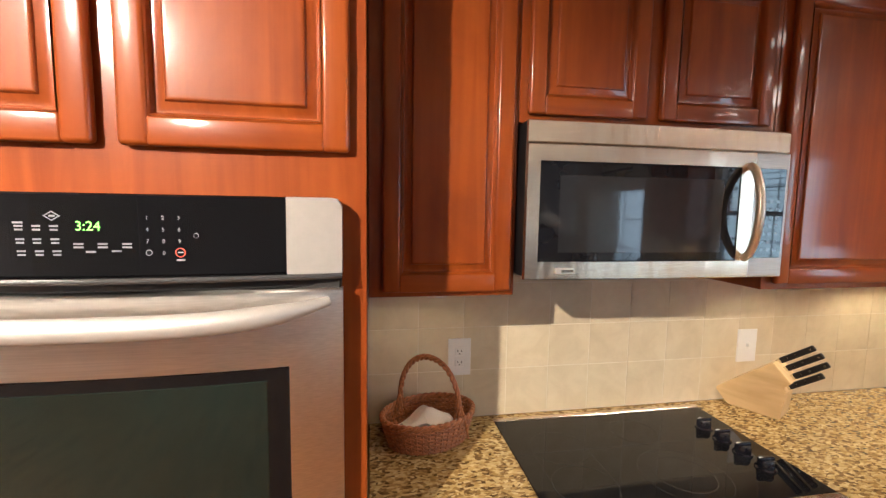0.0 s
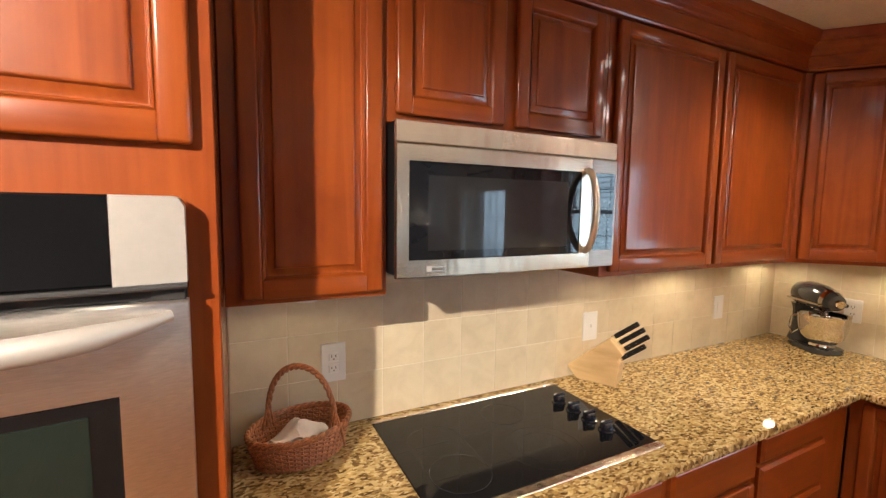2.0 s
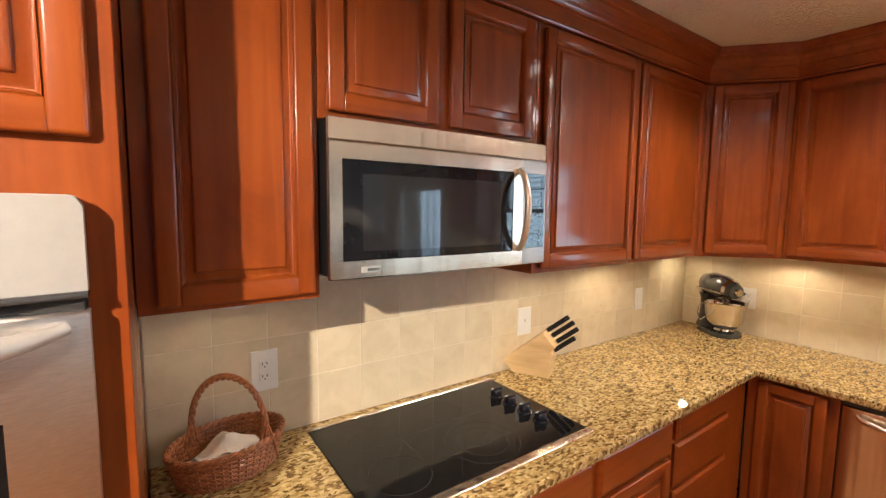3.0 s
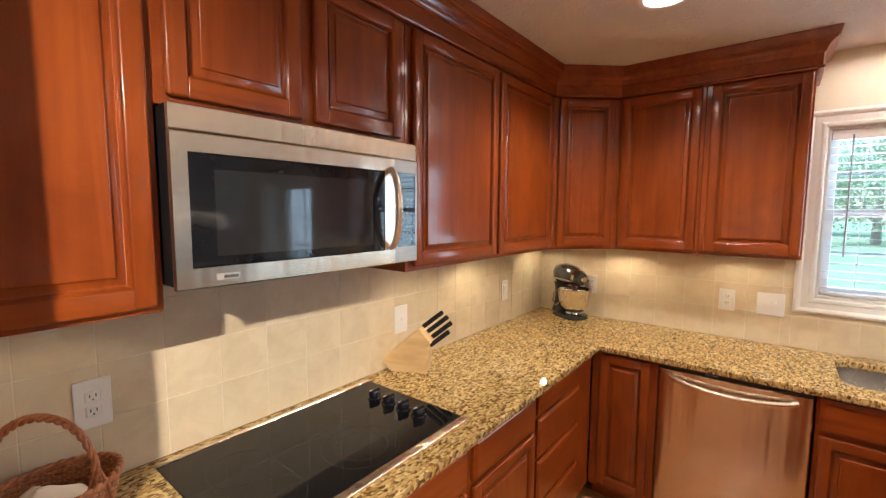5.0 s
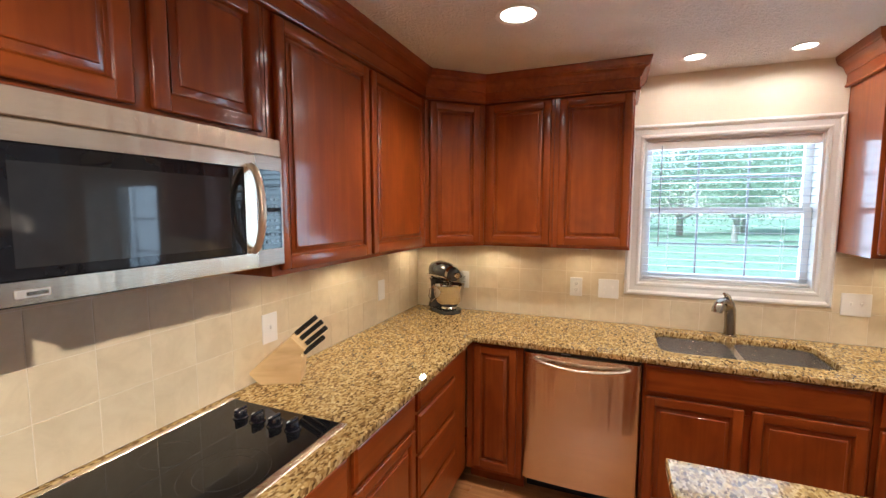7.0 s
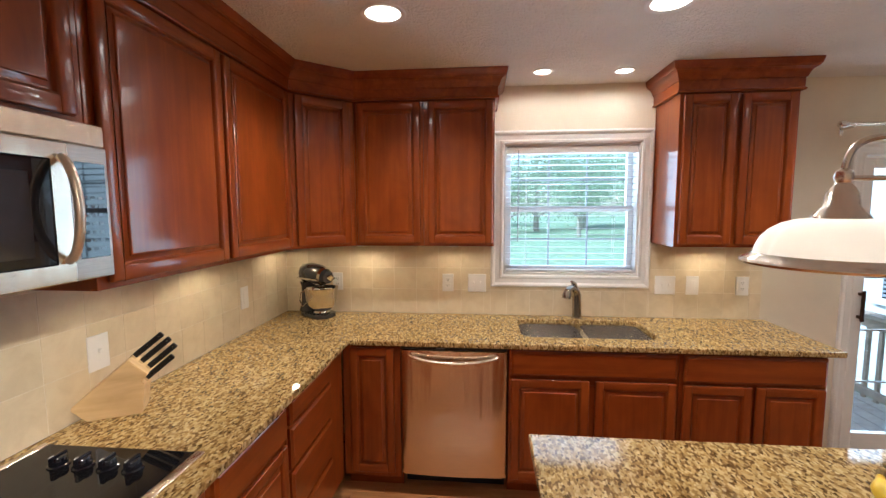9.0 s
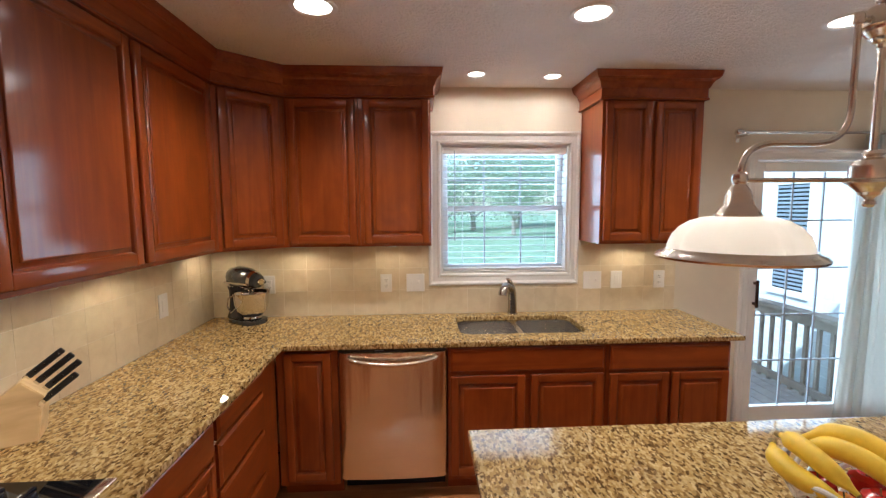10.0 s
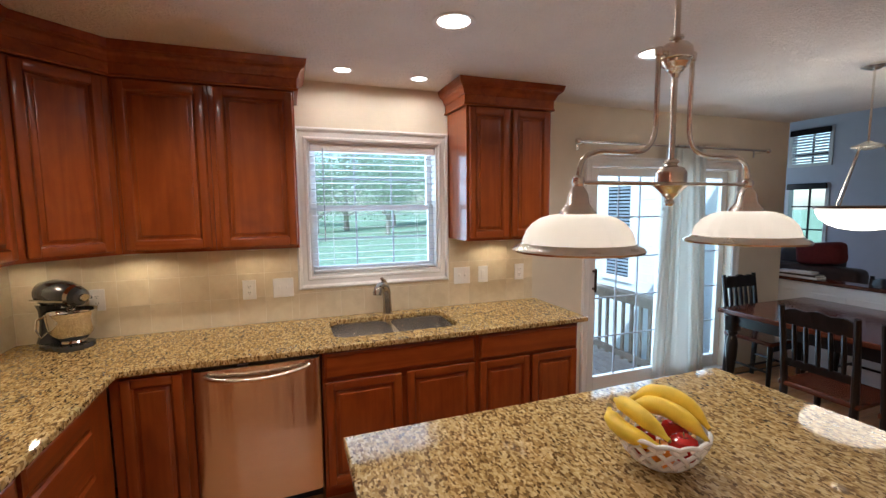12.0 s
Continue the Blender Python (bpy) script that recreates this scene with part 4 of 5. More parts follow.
for s in (-1, 1):
    bulb(QX + 0.085 * s, QY, 1.60, SHADE_WATTS * 4.0, (1.0, 0.82, 0.58), 0.03)

# ---- window over the sink ----
win = thing("window_1", pose(BX, 0, 0), "white double-hung window with grids above the sink", "window", kind="structure")
TY0, TY1, TZ0, TZ1 = -2.505, -1.463, 1.113, 2.157


def casing(parent, y0, y1, z0, z1, iy0, iy1, iz0, iz1, bottom=True):
    prof = ((0.0, -0.001), (0.0, -0.020), (0.012, -0.026), (0.022, -0.022), (0.030, -0.014), (0.058, -0.012), (0.066, -0.016), (0.078, -0.014), (0.0855, -0.004))

    def lp(t, x):
        k = t / 0.0855
        a, b, c, d = y0 + (iy0 - y0) * k, y1 + (iy1 - y1) * k, z0 + (iz0 - z0) * k, z1 + (iz1 - z1) * k
        return [(x, a, c), (x, b, c), (x, b, d), (x, a, d)]
    full = [lp(t, x) for t, x in prof]
    sides = ((0, 1, "window_sill"), (1, 2, "casing"), (2, 3, "casing"), (3, 0, "casing"))
    for a, b, nm in sides:
        if a == 0 and not bottom:
            continue
        bm_ = bmesh.new()
        rings(bm_, [[l_[a], l_[b]] for l_ in full], False, False, wrap=False)
        part(nm, bm_, white_paint, parent, "white moulded trim")


casing(win, TY0, TY1, TZ0, TZ1, WY0, WY1, WZ0, WZ1)
part("jamb", boxes((0.0, 0.14, WY0 + 0.0005, WY0 + 0.012, WZ0, WZ1), (0.0, 0.14, WY1 - 0.012, WY1 - 0.0005, WZ0, WZ1), (0.0, 0.14, WY0 + 0.012, WY1 - 0.012, WZ1 - 0.012, WZ1 - 0.0005),
                   (0.0, 0.14, WY0 + 0.012, WY1 - 0.012, WZ0 + 0.0005, WZ0 + 0.014), bev=0.001), white_paint, win)
MID = 1.640
# bars greyer than the white sash: their backlit shade is put into the colour
grid_m = plain("backlit_grey_grid_bars", (0.40, 0.41, 0.44), 0.5)


def sash(parent, x, z0, z1, name):
    a, b = WY0 + 0.013, WY1 - 0.013
    f = 0.038
    s_ = part(name, boxes((x, x + 0.035, a, a + f, z0, z1), (x, x + 0.035, b - f, b, z0, z1), (x, x + 0.035, a + f, b - f, z0, z0 + f), (x, x + 0.035, a + f, b - f, z1 - f, z1), bev=0.003), white_plastic, parent, "white sash")
    for k in (1, 2):
        y = a + f + (b - a - 2 * f) * k / 3
        part("muntin", boxes((x + 0.012, x + 0.022, y - 0.0055, y + 0.0055, z0 + f, z1 - f), bev=0.001), grid_m, s_)
    z = (z0 + z1) / 2
    part("muntin", boxes((x + 0.0125, x + 0.0215, a + f, b - f, z - 0.0055, z + 0.0055), bev=0.001), grid_m, s_)
    bm_ = boxes((x + 0.0165, x + 0.0185, a + f, b - f, z0 + f, z1 - f), bev=0)
    pn = part("pane", bm_, pane_glass, s_)
    pn.visible_shadow = False


sash(win, 0.065, WZ0 + 0.015, MID + 0.02, "lower_sash")
sash(win, 0.102, MID - 0.02, WZ1 - 0.013, "upper_sash")

bl = thing("window_blind", pose(BX, 0, 0), "white horizontal slat blind lowered with open slats", "blind")
slat_m = plain("white_slat", (0.62, 0.62, 0.65), 0.45)
part("headrail", boxes((0.010, 0.058, WY0 + 0.016, WY1 - 0.016, WZ1 - 0.062, WZ1 - 0.014), bev=0.002), white_plastic, bl, "white valance")
me = mesh_of(boxes((-0.022, 0.022, WY0 + 0.018, WY1 - 0.018, -0.0012, 0.0012), bev=0.0005), "slat", slat_m)
z = WZ0 + 0.060
while z < WZ1 - 0.075:
    ob = new("slat", me)
    ob.parent, ob.matrix_basis = bl, pose(0.033, 0, z, 0, 3.0, 0)
    z += 0.0425
part("bottom_rail", boxes((0.012, 0.054, WY0 + 0.018, WY1 - 0.018, WZ0 + 0.020, WZ0 + 0.034), bev=0.002), white_plastic, bl)
for y in (-1.70, -2.28):
    for x in (0.0085, 0.0575):
        part("cord", tube(bmesh.new(), [(x, y, WZ0 + 0.02), (x, y, WZ1 - 0.06)], 0.0009, 5), white_plastic, bl)
part("wand", tube(bmesh.new(), [(0.004, -1.645, 2.03), (0.003, -1.645, 1.42)], 0.004, 8), plain("clear_wand", (0.45, 0.45, 0.45), 0.2), bl)

# ---- glass doors ----
sd = thing("door_1", pose(BX, 0, 0), "white sliding glass patio doors with grids", "glass door", kind="structure")
casing(sd, DY0 - 0.0855, DY1 + 0.0855, -0.09, DZ1 + 0.0855, DY0, DY1, 0.0, DZ1, False)
part("track", boxes((0.0, 0.15, DY0, DY1, -0.011, 0.03), bev=0.002), white_paint, sd)
for a, b, x, nm in ((-4.625, DY1 - 0.004, 0.02, "sliding_panel"), (DY0 + 0.004, -4.60, 0.075, "fixed_panel")):
    z0, z1, f = 0.032, DZ1 - 0.004, 0.068
    pnl = part(nm, boxes((x, x + 0.04, a, a + f, z0, z1), (x, x + 0.04, b - f, b, z0, z1), (x, x + 0.04, a + f, b - f, z0, z0 + 0.12), (x, x + 0.04, a + f, b - f, z1 - f, z1), bev=0.003), white_paint, sd)
    for k in (1, 2):
        y = a + f + (b - a - 2 * f) * k / 3
        part("muntin", boxes((x + 0.014, x + 0.026, y - 0.0055, y + 0.0055, z0 + 0.12, z1 - f), bev=0.001), grid_m, pnl)
    for k in range(1, 5):
        z = z0 + 0.12 + (z1 - f - z0 - 0.12) * k / 5
        part("muntin", boxes((x + 0.0145, x + 0.0255, a + f, b - f, z - 0.0055, z + 0.0055), bev=0.001), grid_m, pnl)
    g_ = part("pane", boxes((x + 0.019, x + 0.021, a + f, b - f, z0 + 0.12, z1 - f), bev=0), pane_glass, pnl)
    g_.visible_shadow = False
    if nm == "sliding_panel":
        part("handle", boxes((x - 0.045, x - 0.03, -3.835, -3.815, 0.915, 1.115), (x - 0.03, x, -3.832, -3.818, 0.93, 0.95), (x - 0.03, x, -3.832, -3.818, 1.08, 1.10), bev=0.003), bronze, pnl, "bronze door pull")

rod = thing("curtain_rod", pose(2.50, 0, 2.142), "brushed nickel curtain rod with ball ends", "curtain rod")
part("bar", tube(bmesh.new(), [(0, -3.58, 0), (0, -5.70, 0)], 0.011, 12), nickel, rod, smooth=True)
for y in (-3.56, -5.72):
    part("finial", lathe(bmesh.new(), [(0.002, -0.030), (0.018, -0.022), (0.024, 0), (0.018, 0.022), (0.002, 0.030)], 16), nickel, rod, m=pose(0, y, 0, 90), smooth=True)
for y in (-3.62, -5.66):
    part("bracket", boxes((-0.006, BX - 2.50 - 0.0005, y - 0.006, y + 0.006, -0.022, -0.012), (BX - 2.50 - 0.006, BX - 2.50 - 0.0005, y - 0.012, y + 0.012, -0.055, 0.02), bev=0.002), nickel, rod)
cur = thing("curtain", pose(2.505, -4.70, 0), "sheer white gathered curtain hanging beside the glass doors", "curtain")
bm = bmesh.new()
loops = []
for k in range(13):
    zz = 2.128 - 2.07 * k / 12
    wide = 0.225 + 0.060 * (k / 12)
    row = []
    for i in range(111):
        u = i / 110
        ph = 2 * math.pi * (5.5 * u + 0.35 * math.sin(2.3 * u * math.pi) + 0.04 * k * math.sin(5 * u))
        row.append((0.040 * math.sin(ph) * (0.6 + 0.4 * math.sin(7 * u + 1)) * (0.6 + 0.4 * k / 12), -wide + 2 * wide * u - 0.012 * math.sin(2 * ph) - 0.03 * (k / 12), zz))
    loops.append(row)
rings(bm, loops, False, False, wrap=False)
cl = part("cloth", bm, curtain_m, cur, smooth=180)
so = cl.modifiers.new("thickness", "SOLIDIFY")
so.thickness = 0.0025
for i in range(6):
    part("ring", lathe(bmesh.new(), [(0.014, -0.002), (0.018, -0.002), (0.018, 0.002), (0.014, 0.002)], 16, caps=False), nickel, cur, m=pose(-0.005, -0.19 + 0.076 * i, 2.142, 90))

# ---- outlets and switches ----


def plate(m, w, h, kind_, label):
    p_ = thing("wall_plate", m, label, "switch" if kind_ != "outlet" else "outlet")
    part("cover", boxes((-w / 2, w / 2, -0.006, -0.0003, -h / 2, h / 2), bev=0.0025, seg=2), white_plastic, p_)
    n_ = max(1, round(w / 0.062)) if w > 0.1 else 1
    for i in range(n_):
        xc = (i - (n_ - 1) / 2) * 0.046
        if kind_ == "outlet":
            for zc in (0.0195, -0.0195):
                soc = part("socket", boxes((xc - 0.0165, xc + 0.0165, -0.0085, -0.0055, zc - 0.0145, zc + 0.0145), bev=0.003, seg=2), white_plastic, p_)
                for dx in (-0.0065, 0.0065):
                    part("slot", boxes((xc + dx - 0.0012, xc + dx + 0.0012, -0.0089, -0.0083, zc - 0.001, zc + 0.007), bev=0), dark_gap, soc)
                part("slot", boxes((xc - 0.002, xc + 0.002, -0.0089, -0.0083, zc - 0.009, zc - 0.005), bev=0), dark_gap, soc)
        elif kind_ == "toggle":
            part("toggle", boxes((xc - 0.005, xc + 0.005, -0.017, -0.005, -0.004, 0.013), bev=0.002), white_plastic, p_)
            for zc in (0.03, -0.03):
                part("screw", boxes((xc - 0.0025, xc + 0.0025, -0.0068, -0.0058, zc - 0.0025, zc + 0.0025), bev=0.0008), white_plastic, p_)
        else:
            part("rocker", boxes((xc - 0.0165, xc + 0.0165, -0.009, -0.0055, -0.033, 0.033), bev=0.002), white_plastic, p_)


TF = 0.0095   # tile face off the wall
for x, z, w, kd, lb in ((-0.079, 1.137, 0.080, "outlet", "white double power outlet above the basket"), (1.068, 1.130, 0.086, "toggle", "white wall switch plate behind the knife block"),
                        (2.027, 1.128, 0.080, "rocker", "white rocker switch near the corner")):
    plate(pose(x, -TF, z), w, 0.130, kd, lb)
for y, w, kd, lb in ((-0.385, 0.075, "outlet", "white power outlet behind the mixer"), (-1.170, 0.078, "outlet", "white power outlet between corner and window"), (-1.370, 0.124, "toggle", "wide white double switch plate beside the window"),
                     (-2.611, 0.130, "toggle", "wide white double switch plate beside the window"), (-2.783, 0.080, "rocker", "white rocker switch under the cabinet"), (-3.093, 0.080, "outlet", "white power outlet near the counter's end")):
    plate(pose(BX - TF, y, 1.136, 0, 0, -90), w, 0.124, kd, lb)

# ---- loose things on the counter ----
kb = thing("knife_block", pose(0.968, -0.045, CT1, 0, 0, math.degrees(math.atan2(-0.886, 0.464))), "light beech knife block holding four knives", "knife block")
prof = [(0.0, 0.0), (0.163, 0.0), (0.176, 0.106), (0.166, 0.118), (0.187, 0.140), (0.132, 0.200), (-0.045, 0.050)]
bm = bmesh.new()
rings(bm, [[(u, v, z) for u, z in prof] for v in (0.0, 0.098)], True, True)
bmesh.ops.recalc_face_normals(bm, faces=bm.faces)
bmesh.ops.bevel(bm, geom=list(bm.edges), offset=0.003, segments=2, affect="EDGES")
part("block", bm, beech, kb)
for u, z, ln, v in ((0.135, 0.196, 0.122, 0.052), (0.156, 0.174, 0.125, 0.052), (0.177, 0.151, 0.120, 0.052), (0.170, 0.114, 0.118, 0.040)):
    ux, uz = 0.78, 0.63
    mm = Matrix.Translation((u, v, z)) @ pose(0, 0, 0, 0, -math.degrees(math.atan2(uz, ux)), 0)
    kn = part("knife_handle", boxes((0.006, ln, -0.0074, 0.0074, -0.0103, 0.0103), bev=0.004, seg=2), black_plastic, kb, "black riveted knife handle", mm)
    part("bolster", boxes((-0.006, 0.008, -0.006, 0.006, -0.009, 0.009), bev=0.001), chrome, kn)
    for q in (0.03, 0.06, ln - 0.014):
        part("rivet", boxes((q - 0.003, q + 0.003, -0.0076, 0.0076, -0.003, 0.003), bev=0.0008), chrome, kn)

# basket
bk = thing("basket", pose(-0.200, -0.125, CT1, 0, 0, 16), "oval brown wicker basket with a high handle", "basket")
AX, AY = 0.150, 0.106


def oval(t, z):
    k = 0.84 + 0.16 * min(1, z / 0.085)
    return (AX * k * math.cos(t), AY * k * math.sin(t), z)


part("bottom", slab([oval(2 * math.pi * i / 40, 0.0)[:2] for i in range(40)], [], 0.001, 0.006), wicker_d, bk)
for i in range(44):
    t = 2 * math.pi * i / 44
    part("stake", tube(bmesh.new(), [oval(t, 0.002), oval(t, 0.045), oval(t, 0.085)], 0.0042, 6), wicker, bk)
for j in range(13):
    z = 0.006 + 0.0064 * j
    pts = []
    for i in range(133):
        t = 2 * math.pi * i / 132
        x, y, _ = oval(t, z)
        w_ = 1 + 0.020 * math.cos(22 * t + math.pi * j)
        pts.append((x * w_, y * w_, z))
    part("weaver", tube(bmesh.new(), pts, 0.0036, 6), wicker_d if j % 4 == 2 else wicker, bk, smooth=True)
for q in range(2):
    pts = []
    for i in range(161):
        t = 2 * math.pi * i / 160
        x, y, _ = oval(t, 0.09)
        pts.append((x * (1 + 0.016 * math.cos(20 * t + q * math.pi)), y * (1 + 0.016 * math.cos(20 * t + q * math.pi)), 0.090 + 0.005 * math.sin(20 * t + q * math.pi)))
    part("rim_braid", tube(bmesh.new(), pts, 0.0065, 7), wicker, bk, smooth=True)
hh = 0.265
for q in range(3):
    pts = []
    for i in range(61):
        a = math.pi * i / 60
        base = Vector((0.064 * math.cos(a), -0.088 * math.cos(a), 0.075 + (hh - 0.075) * math.sin(a) ** 0.75))
        ph = 14 * a + q * 2.09
        pts.append(base + Vector((0.0042 * math.cos(ph), 0.003 * math.sin(ph), 0.0042 * math.sin(ph))))
    part("handle_strand", tube(bmesh.new(), pts, 0.0055, 7), wicker, bk, smooth=True)
for s in (1, -1):
    for d_ in (-0.026, 0.026):
        hx, hy = -s * 0.064, s * 0.088
        part("handle_brace", tube(bmesh.new(), [(hx + d_, hy + 0.4 * d_ * s, 0.03), (hx + d_ * 0.6, hy + 0.25 * d_ * s, 0.085), (hx * 0.97, hy * 0.98, 0.145)], 0.004, 6), wicker, bk)
np_ = thing("napkin", pose(-0.200, -0.125, CT1, 0, 0, 20), "cream paper napkin folded in the basket", "napkin")
bm = bmesh.new()
random.seed(4)
loops = []
for j in range(15):
    row = []
    for i in range(15):
        u, v = i / 14 - 0.5, j / 14 - 0.5
        zz = 0.050 + 0.030 * max(0, 1 - 3.2 * abs(u - 0.35 * v)) + 0.012 * math.sin(7 * u + 3 * v) + 0.020 * (0.5 - v) + 0.010 * math.cos(9 * v)
        row.append((0.165 * u - 0.01, 0.125 * v, zz))
    loops.append(row)
rings(bm, loops, False, False, wrap=False)
nk = part("sheet", bm, cloth, np_, smooth=25)
sm = nk.modifiers.new("thickness", "SOLIDIFY")
sm.thickness = 0.002
part("fold", tube(bmesh.new(), [(-0.07, -0.03, 0.012), (0.0, 0.0, 0.04), (0.06, 0.03, 0.014)], 0.022, 8), cloth, np_, smooth=True)

# mixer, front along local +x
mx = thing("stand_mixer", pose(2.470, -0.262, CT1, 0, 0, -122), "dark grey stand mixer with a steel bowl", "stand mixer")
bm = slab(rounded(-0.10, 0.155, -0.085, 0.085, 0.07), [], 0.0, 0.030, 0.008)
part("foot", bm, mixer_paint, mx)
bm = bmesh.new()
loops = [[(x + (-0.075), y, z) for x, y in rounded(-a, a, -b, b, min(a, b) * 0.8)] for a, b, z in ((0.052, 0.062, 0.028), (0.040, 0.050, 0.07), (0.034, 0.044, 0.14), (0.036, 0.046, 0.20), (0.045, 0.055, 0.232))]
rings(bm, loops, True, True)
part("column", bm, mixer_paint, mx, smooth=45)
bm = tube(bmesh.new(), [(-0.128, 0, 0.283), (-0.120, 0, 0.284), (-0.092, 0, 0.288), (-0.03, 0, 0.292), (0.05, 0, 0.288), (0.11, 0, 0.280), (0.148, 0, 0.276), (0.156, 0, 0.275)], [0.02, 0.045, 0.064, 0.072, 0.068, 0.056, 0.042, 0.02], 24)
hd = part("head", bm, mixer_paint, mx, "dark rounded motor head", smooth=True)
part("band", tube(bmesh.new(), [(0.10, 0, 0.2815), (0.120, 0, 0.279)], [0.0595, 0.0535], 24, False), chrome, hd, "chrome band", smooth=True)
part("side_trim", boxes((-0.11, 0.12, -0.0705, 0.0705, 0.2555, 0.2665), bev=0.003), chrome, hd)
part("hub_cap", tube(bmesh.new(), [(0.150, 0, 0.276), (0.172, 0, 0.275)], [0.022, 0.019], 18), chrome, hd, "chrome attachment hub", smooth=True)
part("speed_lever", tube(bmesh.new(), [(-0.02, 0.068, 0.262), (-0.02, 0.088, 0.262)], [0.004, 0.007], 8), black_plastic, hd)
part("lock_knob", tube(bmesh.new(), [(0.10, 0.050, 0.262), (0.10, 0.085, 0.256)], [0.008, 0.010], 10), black_plastic, hd)
part("beater_shaft", tube(bmesh.new(), [(0.07, 0, 0.225), (0.07, 0, 0.16)], [0.022, 0.008], 14), chrome, mx, smooth=True)
bwl = part("bowl", lathe(bmesh.new(), [(0.045, 0.032), (0.055, 0.036), (0.050, 0.046), (0.062, 0.052), (0.090, 0.085), (0.102, 0.125), (0.106, 0.165), (0.110, 0.200), (0.113, 0.203), (0.107, 0.200), (0.103, 0.165), (0.098, 0.125), (0.085, 0.086), (0.05, 0.056), (0.002, 0.054)], 40, (0.07, 0, 0), caps=False), chrome, mx, "polished steel mixing bowl", smooth=60)
bm = tube(bmesh.new(), [(0.07, -0.105, 0.185), (0.07, -0.136, 0.172), (0.07, -0.142, 0.122), (0.07, -0.124, 0.078), (0.07, -0.098, 0.100)], 0.005, 8)
part("bowl_handle", bm, chrome, bwl, m=pose(0.07, 0, 0) @ pose(0, 0, 0, 0, 0, -36) @ pose(-0.07, 0, 0), smooth=True)

# fruit bowl, bananas, apples
FX, FY = 0.570, -2.387
fb = thing("fruit_bowl", pose(FX, FY, CT1), "white ceramic lattice fruit bowl", "bowl")
part("foot", lathe(bmesh.new(), [(0.052, 0.0), (0.056, 0.003), (0.054, 0.010), (0.048, 0.012), (0.002, 0.011)], 32, caps=False), bowl_white, fb, smooth=True)
BR = [(0.050, 0.008), (0.074, 0.020), (0.096, 0.046), (0.112, 0.078), (0.120, 0.100)]


def bowl_point(q, a):
    k = q * (len(BR) - 1)
    i = min(int(k), len(BR) - 2)
    f_ = k - i
    r, z = BR[i][0] + f_ * (BR[i + 1][0] - BR[i][0]), BR[i][1] + f_ * (BR[i + 1][1] - BR[i][1])
    return (r * math.cos(a), r * math.sin(a), z)


for d_ in (1, -1):
    me = mesh_of(tube(bmesh.new(), [bowl_point(i / 10, d_ * 1.05 * i / 10) for i in range(11)], 0.0066, 8), "strand", bowl_white, True)
    for k in range(14):
        ob = new("strand", me)
        ob.parent, ob.matrix_basis = fb, pose(0, 0, 0, 0, 0, 360 * k / 14)
pts = []
for i in range(141):
    a = 2 * math.pi * i / 140
    x, y, z = bowl_point(1.0, a)
    pts.append((x, y, z + 0.003 + 0.006 * abs(math.sin(7 * a))))
part("rim", tube(bmesh.new(), pts, 0.0065, 8), bowl_white, fb, smooth=True)
E1, E2 = Vector((-0.75, -0.66, 0)), Vector((-0.66, 0.75, 0))
F0 = Vector((FX, FY, 0))


def fruit_at(a, b, z):
    return F0 + a * E1 + b * E2 + Vector((0, 0, z))


def banana(p0, p1, p2, rad):
    ctrl = 2 * fruit_at(*p1) - 0.5 * (fruit_at(*p0) + fruit_at(*p2))
    pts_ = bezier([fruit_at(*p0), ctrl, fruit_at(*p2)], 22)
    org = pts_[0].copy()
    bn = thing("banana", Matrix.Translation(org), "ripe yellow banana lying in the fruit bowl", "banana", "bananas in the bowl")
    pts_ = [p - org for p in pts_]
    shape = [0.30, 0.34, 0.42, 0.62, 0.82, 0.94, 0.99, 1.0, 1.0, 1.0, 1.0, 1.0, 1.0, 1.0, 0.99, 0.97, 0.94, 0.89, 0.80, 0.66, 0.46, 0.30, 0.22]
    part("peel", tube(bmesh.new(), pts_, [rad * s_ for s_ in shape], 10), banana_m, bn, smooth=60)
    d0 = (pts_[0] - pts_[1]).normalized()
    part("stem", tube(bmesh.new(), [pts_[0] + 0.001 * d0, pts_[0] + 0.014 * d0], [rad * 0.31, rad * 0.36], 7), banana_tip, bn)
    d1 = (pts_[-1] - pts_[-2]).normalized()
    part("tip", tube(bmesh.new(), [pts_[-1] - 0.001 * d1, pts_[-1] + 0.004 * d1], [rad * 0.24, rad * 0.16], 7), banana_tip, bn)


banana((-0.085, -0.055, 1.058), (0.020, -0.062, 1.090), (0.118, -0.005, 1.040), 0.0265)
banana((-0.085, -0.020, 1.056), (0.018, -0.008, 1.072), (0.112, 0.042, 1.028), 0.0250)
banana((-0.122, -0.012, 1.068), (-0.064, 0.040, 1.068), (0.024, 0.090, 1.030), 0.0245)
banana((-0.135, 0.010, 1.048), (-0.094, 0.072, 1.026), (0.012, 0.112, 1.016), 0.0240)
